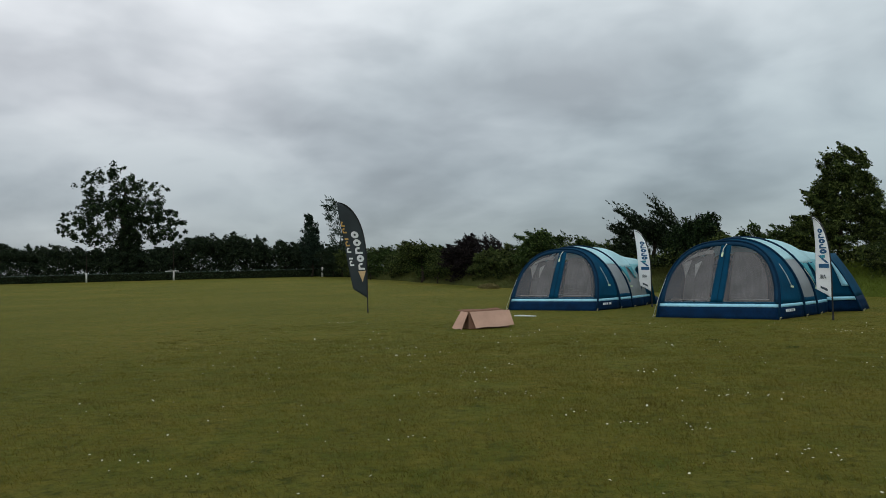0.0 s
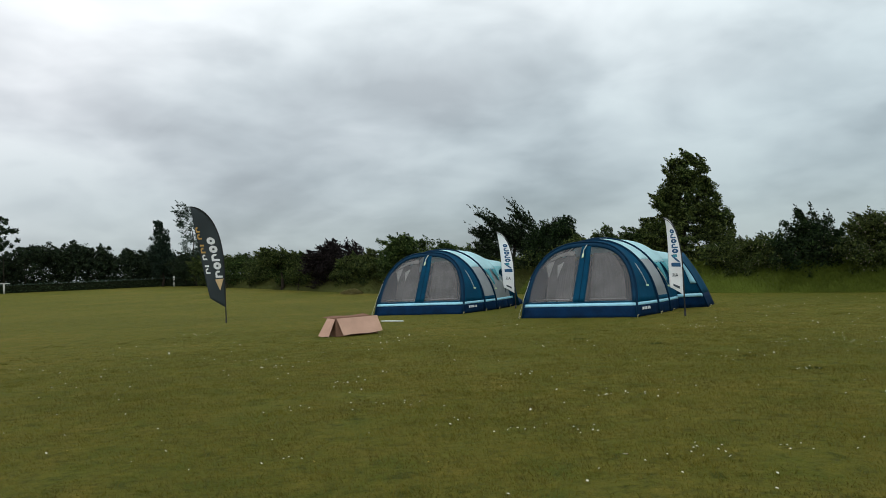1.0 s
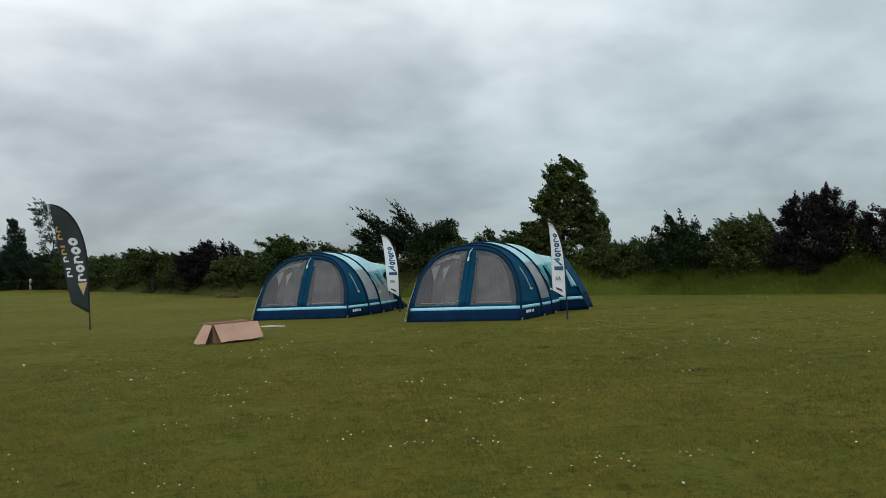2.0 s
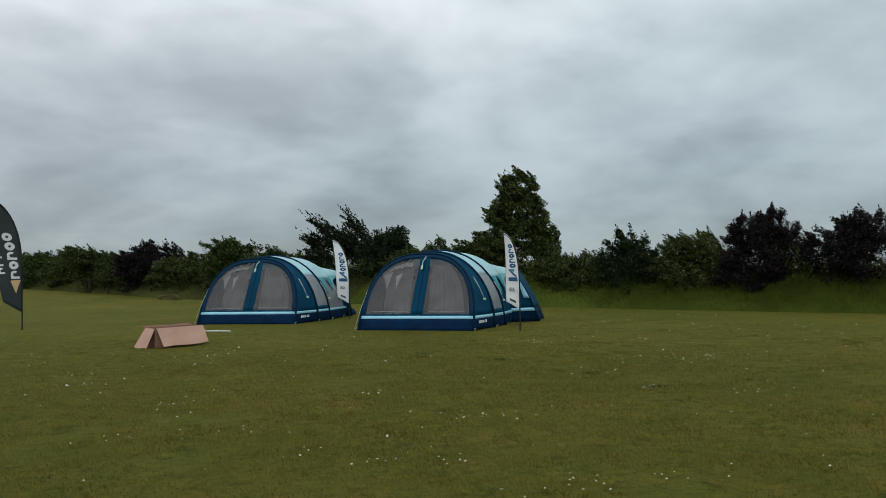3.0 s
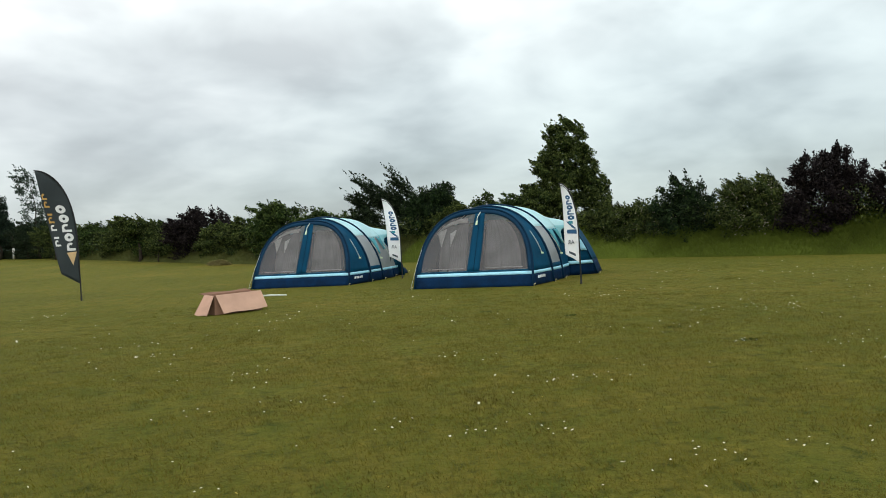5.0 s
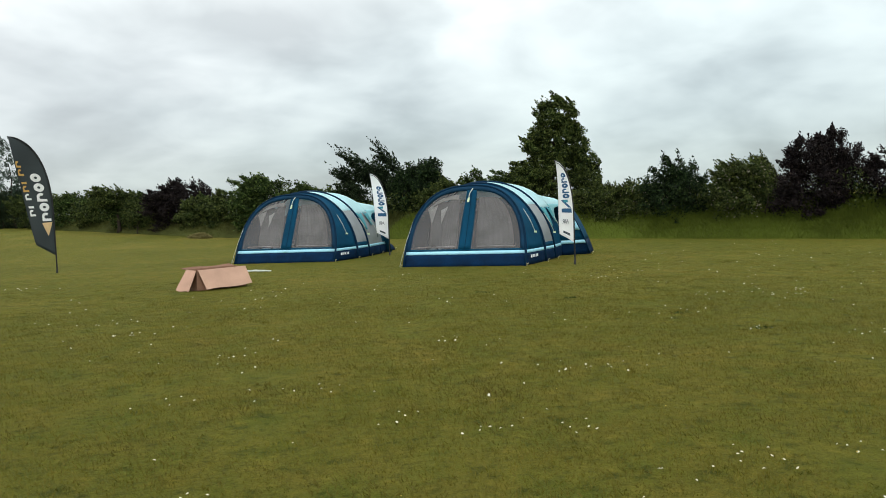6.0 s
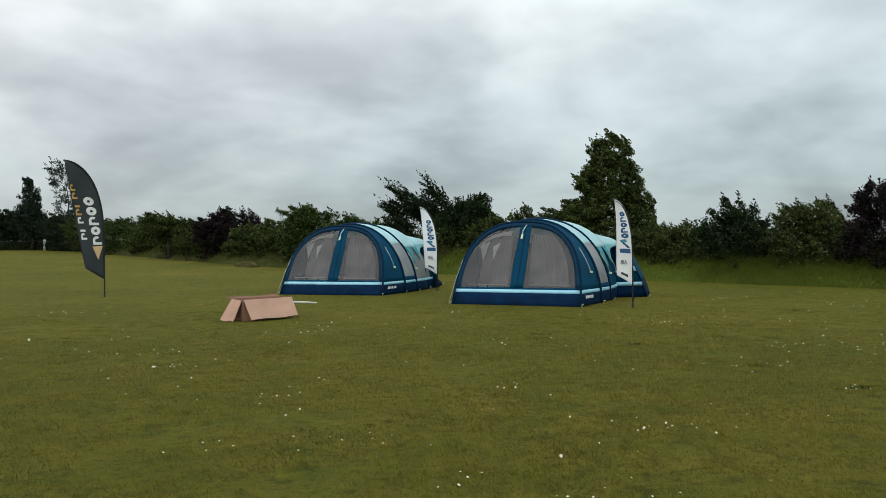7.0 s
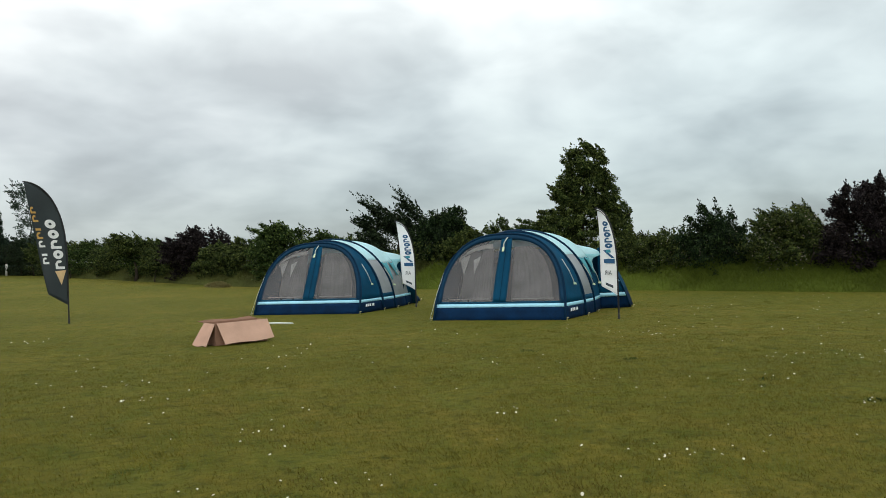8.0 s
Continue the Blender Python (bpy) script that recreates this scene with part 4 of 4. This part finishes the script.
    for side in (1, -1):
        part("side_window", skin(A, B, 0.5, 1.52, side, 12, 6, 0.008), SIDE_PVC, ob, "grey tinted side window")
        part("window_border", skin(A, B, ST, 0.5, side, 2, 5), NAVY, ob, thick=0.006)
        part("bay_panel", skin(B, C, ST, 1.42, side, 12, 6, 0.02), bay, ob, "side panel of the rear bay")
        # the roof's slack edge gathers into hanging points
        for k0, k1, tip_k, tip_z in ((0.03, 0.44, 0.20, 0.88), (0.60, 0.95, 0.74, 1.0)):
            rows = []
            for i in range(9):
                u = i / 8
                row = []
                for j in range(7):
                    q = j / 6
                    k = (k0 + (k1 - k0) * q) * (1 - u) + (tip_k + 0.05 * (q - 0.5)) * u
                    z = 1.44 * (1 - u) + tip_z * u - 0.05 * math.sin(math.pi * q) * (1 - u)
                    p = B.at(B.angle(z)).lerp(C.at(C.angle(z)), k) + Vector((0.035 + 0.025 * math.sin(q * 9), 0, 0))
                    row.append(p if side > 0 else Vector((0.56 - p.x, p.y, p.z)))
                rows.append(row)
            part("drape", Build().grid(rows), TEALSIDE, ob, "teal gathered edge of the roof", thick=0.004)
        # the canopy's cheek hangs in a curve from its corner back to the beam
        rows = []
        for k in range(11):
            z = 0.98 + 0.52 * k / 10
            c, d = C.at(C.angle(z)), D.at(D.angle(z))
            reach = (k / 10) ** 4
            row = [c.lerp(d, reach * q / 8) + Vector((0.03 * math.sin(q * 1.3 + k), 0, 0)) * (q / 8) for q in range(9)]
            rows.append(row if side > 0 else [Vector((0.56 - p.x, p.y, p.z)) for p in row])
        part("canopy_cheek", Build().grid(rows), CHEEK, ob, "dull teal cheek of the canopy", thick=0.006)
        part("tunnel_window", skin(CI, mid, ST, 1.44, side, 10, 6), film, ob, "grey tinted tunnel window")
        part("tunnel_panel", skin(mid, DI, ST, 1.44, side, 10, 6), NAVY, ob, thick=0.006)
    # a corner prop under the canopy
    part("canopy_pole", Build().tube([D.at(D.angle(1.5)) + Vector((-0.05, 0, 0)), Vector((2.05, 3.18, 0.0))], 0.014, 6), BEAM, ob, "thin dark prop")
    part("tail", skin(DI, T, ST, None, 1, 34, 8, 0.05), NAVY, ob, "slack navy connecting tunnel", thick=0.006)
    for side in (1, -1):
        part("tail_skirt", skin(DI, T, 0.0, SK, side, 4, 5), SKIRT, ob, thick=0.006)
        part("tail_stripe", skin(DI, T, SK, ST, side, 2, 5), STRIPE, ob, thick=0.008)
    W = Hoop(2.02, 1.68, 4.25, 3.22, 5.0, 0.28, 0.76)
    part("inner_wall", Build().fan([W.at(math.pi * i / 40) for i in range(41)]), NAVY, ob, "navy rear wall under the canopy", thick=0.006)
    part("tail_end", Build().fan([T.at(math.pi * i / 24) for i in range(25)]), NAVY, ob, thick=0.006)
    # air beams in their sleeves
    for h, r in ((A, 0.045), (B, 0.04)):
        part("air_beam", hoop_tube(h, r), BEAM, ob, "inflated beam in a dark blue sleeve")
    part("front_piping", hoop_tube(F, 0.03), BEAM, ob)
    # sleeping pod on one side
    if pod_top:
        pu, pv, pz = pod_top
        fu, fv = pod_foot
        rows = []
        for k in range(13):
            u = k / 12
            bulge = 0.05 * pz * math.sin(math.pi * u)
            rows.append([Vector((pu + (fu - pu) * u + bulge, pv + (fv - pv) * u + (1.4 + 0.05 * u) * j / 6, pz * (1 - u))) for j in range(7)])
        pod = part("pod_roof", Build().grid([r for r in rows if r[0].z >= 0.40]), NAVY, ob, "navy side of the sleeping pod", thick=0.006)
        part("pod_skirt", Build().grid([r for r in rows if r[0].z < 0.53]), SKIRT, ob, thick=0.006)
        edge = [r[0] for r in rows]
        root = Vector((2.08, pv + 0.05, 0.0))
        face = [[Vector((root.x, root.y, e.z)).lerp(e, j / 6) for j in range(7)] for e in edge]
        part("pod_front", Build().grid([r for r in face if r[0].z >= 0.40]), NAVY, ob, thick=0.006)
        part("pod_front_skirt", Build().grid([r for r in face if r[0].z < 0.53]), SKIRT, ob, thick=0.006)
        out_v = Vector((0.02, -0.022, 0.0))

        def pod_edge(z):
            u = 1 - z / pz
            return Vector((pu + (fu - pu) * u + 0.05 * pz * math.sin(math.pi * u), pv + (fv - pv) * u, z))
        part("pod_stripe", Build().grid([[Vector((root.x, root.y, z)).lerp(pod_edge(z), j / 6) + out_v for j in range(7)] for z in (0.33, 0.43)]), STRIPE, ob, "light blue stripe", thick=0.004)
        part("pod_edge_panel", Build().grid([[Vector((root.x, root.y, z)).lerp(pod_edge(z), 0.97 - 0.3 * q) + out_v for q in (1, 0.5, 0)] for z in [pz * (0.44 + 0.42 * k / 8) for k in range(9)]]), STRIPE, pod, "pale blue panel along the pod's edge", thick=0.004)
        part("pod_piping", Build().tube([e + Vector((0.01, -0.01, 0)) for e in edge], 0.022, 6), BEAM, pod)
    # straps, tags, print, pegs
    strap = part("strap", Build().tube([front(tilt(2) + 0.02, 1.99, 0.06), front(0.03, 1.85, 0.06), front(0.02, 1.72, 0.05)], 0.012, 5), STRAP, ob, "hanging webbing strap")
    part("tag", Build().slab([front(0.00, 1.74, 0.06), front(0.05, 1.75, 0.06), front(0.045, 1.64, 0.07), front(-0.01, 1.63, 0.07)], 0.012), TAG, strap, "lime pull tag", smooth=False)
    for h0, h1, k, z0, z1 in ((F, A, 0.45, 1.40, 0.80), (A, B, 1.06, 1.25, 0.72), (B, C, 0.9, 1.15, 0.72)):
        p0, p1 = [h0.at(h0.angle(z)).lerp(h1.at(h1.angle(z)), kk) for z, kk in ((z0, k - 0.1), (z1, k + 0.1))]
        o = Vector((0.05, -0.03, 0.01))
        strap = part("guy_strap", Build().tube([p0 + o, p0.lerp(p1, 0.5) + o * 1.5, p1 + o], 0.009, 5), STRAP, ob, "rolled pale guy line")
        part("tag", Build().slab([p1 + o + Vector((-0.03, -0.02, 0.025)), p1 + o + Vector((0.03, 0.02, 0.02)), p1 + o + Vector((0.035, 0.02, -0.03)), p1 + o + Vector((-0.025, -0.02, -0.025))], 0.015), TAG, strap, "pale pull tag", smooth=False)
    for k, w in ((0.24, 0.07), (0.33, 0.05), (0.40, 0.06), (0.50, 0.03), (0.55, 0.05)):
        pts = []
        for z in (0.172, 0.245):
            for q in (k, k + w):
                pts.append(F.at(F.angle(z)).lerp(A.at(A.angle(z)), q) + Vector((0.012, -0.012, 0)))
        part("print_bar", Build().slab([pts[0], pts[1], pts[3], pts[2]], 0.003), PRINT, printed, "white printed bar", smooth=False)
    for u, v in [(-1.66, -0.06), (1.64, -0.06), (2.0, 1.2), (2.15, 2.2), (-1.9, 1.2)] + ([(pod_foot[0] + 0.06, pod_foot[1] - 0.03)] if pod_foot else [(2.16, 3.5), (2.15, 4.5), (2.1, 5.55)]):
        part("peg", Build().tube([(u, v, -0.05), (u + 0.02, v - 0.03, 0.06), (u + 0.05, v - 0.01, 0.07)], 0.014, 5), PEG, ob, "steel peg with webbing loop")
    part("guy_line", Build().tube([F.at(math.pi - F.angle(1.15)) + Vector((-0.02, -0.02, 0)), F.at(math.pi - F.angle(0.6)) + Vector((-0.015, -0.06, 0)), Vector((-1.68, -0.08, 0.02))], 0.005, 5), STRAP, ob, "pale guy line")
    return ob


def placed(o, d):
    """A pose from a ground point and the direction of the thing's own x axis."""
    return Matrix.Translation((o[0], o[1], level(*o))) @ Matrix.Rotation(math.atan2(d[1], d[0]), 4, "Z")


awning(placed((5.89, 19.15), (2.626, -1.824)), "awning tents", "inflatable navy and pale blue awning tent with side pod", (2.12, 3.22, 1.66), (2.88, 3.78), NAVY, NAVY)
awning(placed((2.09, 24.46), (2.781, -1.587)), "awning tents", "inflatable navy and pale blue awning tent with grey windows", None, None, SIDE_PVC, SIDE_PVC)


# ---- feather flags ----
def feather(name, label, foot, face, height, bend, width, sail_low, cloth, marks, lean=0.0):
    """A feather flag: a pole that bows over at its top, a sleeved sail and its print. face: the way the sail flies (unit, in plan)."""
    ob = thing(name, label, "feather flag", placed(foot, face), "feather flags")

    def pole(z):
        u = min(1.0, max(0.0, (z / height - 0.42) / 0.58))
        return -bend * (1 - math.sqrt(max(0.0, 1 - u ** 2.5))) + lean * z

    zs = [height * (1 - (1 - k / 40) ** 1.6) for k in range(41)]
    part("pole", Build().tube([(pole(z), 0, z - 0.05) for z in zs], [0.022 - 0.014 * k / 40 for k in range(41)], 8), BLACK, ob, "dark flag pole")
    part("ground_spike", Build().tube([(0, 0, -0.1), (0, 0, 0.12)], [0.03, 0.028], 8), BLACK, ob)

    def rim(z):
        """The free edge of the sail."""
        k = (z - sail_low) / (height - sail_low)
        free = -width + (-bend * 0.98 + width) * k ** 0.9 + lean * z
        return min(free, pole(z) - 0.01)

    def point(u, z, off=0.0):
        """u: 0 at the pole, 1 at the free edge; the foot of the sail slants down to the pole."""
        x = pole(z) + (rim(z) - pole(z)) * u
        wave = 0.05 * math.sin(3.1 * u + 2.2 * z) * u
        drop = 0.085 * height * (1 - u) * max(0, 1 - (z - sail_low) / 0.6)
        return Vector((x, -off + wave, z - drop))

    rows = [[point(j / 10, sail_low + (height - 0.02 - sail_low) * k / 46) for j in range(11)] for k in range(47)]
    sail = part("sail", Build().grid(rows), cloth, ob, thick=0.003)
    part("sleeve", Build().tube([(pole(z) - 0.005, 0, z) for z in zs if z > sail_low - 0.2], 0.020 if cloth is SLATE else 0.013, 8), BLACK, ob, "black pole sleeve")
    part("hem", Build().tube([point(j / 10, sail_low, 0) for j in range(11)], 0.012 if cloth is SLATE else 0.005, 5), BLACK if cloth is SLATE else cloth, sail)
    for kind, mat, u0, u1, z0, z1 in marks:
        b = Build()
        if kind == "bar":
            n = 4
            b.grid([[point(u0 + (u1 - u0) * j / n, z0 + (z1 - z0) * k / n, 0.008) for j in range(n + 1)] for k in range(n + 1)])
        elif kind == "ring":
            uc, zc, ru, rz = (u0 + u1) / 2, (z0 + z1) / 2, (u1 - u0) / 2, (z1 - z0) / 2
            b.grid([[point(uc + s * ru * math.cos(q), zc + s * rz * math.sin(q), 0.008) for s in (0.30, 1.0)] for q in (2 * math.pi * k / 18 for k in range(19))])
        elif kind == "hook":
            zc, rz = (z0 + z1) / 2, (z1 - z0) / 2
            b.grid([[point(u0 + (u1 - u0) * (0.55 + 0.45 * s * math.cos(q)), zc + s * rz * math.sin(q), 0.008) for s in (0.42, 1.0)] for q in (-2.2 + 4.4 * k / 14 for k in range(15))])
            b.grid([[point(u0 + (u1 - u0) * u, z0 + (z1 - z0) * k, 0.009) for k in (0.02, 0.3)] for u in (0, 0.5, 1)])
        elif kind == "slant":
            w = 0.16 if u1 > u0 else -0.16
            b.grid([[point(u0 + (u1 - u0) * k / 4 + w * q, z0 + (z1 - z0) * k / 4, 0.008) for q in (-0.5, 0, 0.5)] for k in range(5)])
        else:
            b.fan([point(u0, z1, 0.008), point(u1, z1 - 0.02, 0.008), point((u0 + u1) / 2, z0, 0.008)])
        part("print", b, mat, sail, smooth=False, thick=0.002)
    return sail, point


dark_marks = [("tri", SAND, 0.06, 0.50, 1.20, 1.50)]
for k in range(5):
    dark_marks.append(("hook" if k in (0, 2) else "ring", LETTER, 0.10 + 0.035 * k, 0.46 + 0.035 * k, 1.53 + 0.285 * k, 1.78 + 0.285 * k))
for k in range(7):
    dark_marks.append((("hook", "bar", "hook")[k % 3], LETTER if k < 3 else ORANGE, 0.68 + 0.02 * k, (0.90 if k % 3 != 1 else 0.88) + 0.012 * k, 1.68 + 0.235 * k, 1.68 + 0.235 * k + (0.06 if k % 3 == 1 else 0.19)))
feather("flag_banner", "charcoal feather flag with white and amber print", (-4.31, 25.88), (0.99, 0.12), 3.97, 1.05, 0.50, 0.86, SLATE, dark_marks)

pale_marks = [("bar", BLUEINK, 0.12, 0.72, 1.30, 1.39), ("slant", BLUEINK, 0.20, 0.66, 1.41, 1.60), ("bar", TEAL, 0.30, 0.56, 1.54, 1.61)]
for k in range(5):
    pale_marks.append(("hook" if k in (1, 3) else "ring", BLUEINK, 0.16, 0.60, 1.64 + 0.13 * k, 1.755 + 0.13 * k))
pale_marks.append(("bar", GREYINK, 0.30, 0.72, 0.84, 0.89))


def air_word(ob, point, z):
    """The word AIR, seen through the cloth from behind."""
    cu = bpy.data.curves.new("word", "FONT")
    cu.body, cu.size, cu.extrude, cu.align_x = "AIR", 0.15, 0.001, "CENTER"
    tmp = bpy.data.objects.new("word", cu)
    scene.collection.objects.link(tmp)
    me = bpy.data.meshes.new_from_object(tmp)
    bpy.data.objects.remove(tmp)
    p = point(0.5, z, 0.03)
    for v in me.vertices:
        x, y, zz = v.co
        q = point(0.5, z + y, 0.03)
        v.co = (p.x - x * 0.92, q.y - zz, z + y)
    me.materials.clear()
    me.materials.append(GREYINK)
    part("word", me, GREYINK, ob, "grey printed word")


for foot, face, tall, bow in (((8.33, 17.75), (0.34, -0.94), 2.60, 0.60), ((5.62, 25.2), (0.66, -0.75), 2.72, 0.70)):
    ob, point = feather("flag_banner", "white feather flag with blue print on a black pole", foot, face, tall, bow, 0.44, 0.76, WHITE, pale_marks)
    air_word(ob, point, 1.02)


# ---- carton and small things ----
def carton():
    ob = thing("cardboard_carton", "open brown cardboard carton with splayed flaps on the grass", "cardboard box", placed((-0.62, 17.47), (0.909, 0.418)))
    L, D, H, t = 1.12, 0.42, 0.43, 0.008
    body = Build()
    for c in ([(0, 0, 0), (L, 0, 0), (L, 0, H), (0, 0, H)], [(L, D, 0), (0, D, 0), (0, D, H), (L, D, H)],
              [(0, D, 0), (0, 0, 0), (0, 0, H), (0, D, H)], [(L, 0, 0), (L, D, 0), (L, D, H), (L, 0, H)], [(0, 0, 0.012), (L, 0, 0.012), (L, D, 0.012), (0, D, 0.012)]):
        body.slab(c, t)
    part("body", body, CARD_IN, ob, "carton body, its brown darkened for the shade inside", smooth=False)

    def flap(name, a, b, c, d, label, mat=CARD):
        pts = [[Vector(a).lerp(Vector(b), j / 8).lerp(Vector(d).lerp(Vector(c), j / 8), k / 5) + Vector((0, 0, 0.012 * math.sin(j * 0.9) * k / 5)) for j in range(9)] for k in range(6)]
        part(name, Build().grid(pts), mat, ob, label, smooth=False, thick=t)
    flap("front_flap", (0.03, -0.012, H), (L, -0.012, H + 0.01), (L + 0.03, -0.22, 0.07), (0.09, -0.24, 0.035), "pale brown long flap folded down")
    flap("end_flap", (-0.012, -0.02, H - 0.01), (-0.012, D, H), (-0.28, D - 0.02, 0.02), (-0.22, -0.06, 0.01), "pale brown short flap folded down")
    flap("rear_flap", (-0.02, D, H), (L, D, H), (L - 0.05, D + 0.20, H + 0.035), (-0.05, D + 0.20, H + 0.02), "long flap standing out, coloured darker for the carton's shaded inside", CARD_TOP)


carton()

strip = Build()
strip.tube([(0, 0, 0.02), (0.3, 0.02, 0.022), (0.78, 0, 0.02)], [0.022, 0.028, 0.02], 8)
pole_bag = new("pole_bag", strip.mesh("pole_bag", STRAP))
pole_bag.matrix_world = placed((0.72, 21.9), (0.60, -0.45))
tagged(pole_bag, "narrow white bag lying flat on the grass", "bag")


def daisies():
    """Loose patches of white daisies, with a few yellow flowers."""
    rng = np.random.default_rng(19)
    patches = [(6.8, 14.5, 0.5, 12), (7.3, 11.1, 0.3, 8), (7.7, 10.2, 0.45, 12), (8.2, 10.5, 0.3, 7), (5.45, 9.6, 0.16, 7), (5.4, 8.05, 0.12, 6), (6.3, 7.35, 0.2, 8), (2.75, 7.1, 0.14, 6), (2.5, 7.2, 0.1, 4),
               (1.9, 9.2, 0.16, 6), (-0.6, 9.5, 0.3, 8), (-1.6, 11.7, 0.18, 8), (-2.0, 13.1, 0.3, 7), (0.1, 7.5, 0.28, 8), (0.5, 6.3, 0.12, 5), (1.1, 5.8, 0.2, 6), (1.6, 5.5, 0.12, 6), (2.1, 4.4, 0.15, 7),
               (2.9, 4.4, 0.12, 6), (-1.1, 5.3, 0.12, 4), (-1.1, 7.7, 0.15, 5), (11.9, 18.8, 0.5, 10), (15.5, 20.4, 0.8, 10), (14.5, 15.0, 0.9, 12), (-4.3, 20.2, 0.3, 10), (-3.0, 4.6, 0.35, 9)]
    spots = []
    for x, y, r, count in patches:
        for _ in range(count):
            spots.append((x + rng.normal(0, r), y + rng.normal(0, r * 0.8)))
    for _ in range(320):
        spots.append((rng.uniform(-7, 14), 3 + 15 * rng.random() ** 1.4))
    for name, mat, n0, n1, r0, label in (("daisies", PETAL, 0, len(spots), 0.0095, "scattered small white daisies in the mown grass"), ("yellow_flowers", YELLOW, 0, 9, 0.008, "a few small yellow flowers in the grass")):
        b = Build()
        use = spots if name == "daisies" else [(rng.uniform(-4, 3), rng.uniform(4, 8)) for _ in range(6)]
        for x, y in use:
            z = level(x, y) + rng.uniform(0.025, 0.05)
            r = r0 * rng.uniform(0.75, 1.3) * (1 + 0.05 * max(0, y - 7))
            tx, ty = rng.normal(0, 0.3, 2)
            o = len(b.v)
            b.v.append((x, y, z + 0.006))
            for k in range(7):
                q = 2 * math.pi * k / 7
                b.v.append((x + r * math.cos(q), y + r * math.sin(q), z + r * (tx * math.cos(q) + ty * math.sin(q))))
            b.f.extend([(o, o + 1 + k, o + 1 + (k + 1) % 7) for k in range(7)])
            b.v.extend([(x - 0.002, y, z - 0.06), (x + 0.002, y, z - 0.06)])
            b.f.append((o, len(b.v) - 2, len(b.v) - 1))
        me = b.mesh(name, mat, False)
        me.materials.append(BLADE)
        me.polygons.foreach_set("material_index", [1 if k % 8 == 7 else 0 for k in range(len(me.polygons))])
        tagged(new(name, me), label, "flowers", kind="stuff")


daisies()


def weeds(places):
    """Low dark rosettes of coarse leaves in the turf."""
    rng = np.random.default_rng(700)
    n = 60
    px, py, pz = [], [], []
    for x, y, r in places:
        a, d = rng.random(n) * 2 * np.pi, r * np.sqrt(rng.random(n))
        px.append(x + d * np.cos(a) * 1.5)
        py.append(y + d * np.sin(a))
        pz.append(np.full(n, level(x, y) - 0.01))
    m = n * len(places)
    me = blades("weeds", np.concatenate(px), np.concatenate(py), np.concatenate(pz), rng.uniform(0.02, 0.045, m), rng.uniform(0.012, 0.02, m), 1.2, rng, LEAF_LIGHT)
    tagged(new("weeds", me), "low dark green weed rosettes in the mown grass", "weeds", kind="stuff")


weeds([(5.48, 9.68, 0.10), (5.55, 8.2, 0.08), (4.19, 13.55, 0.16), (5.0, 11.9, 0.08)])
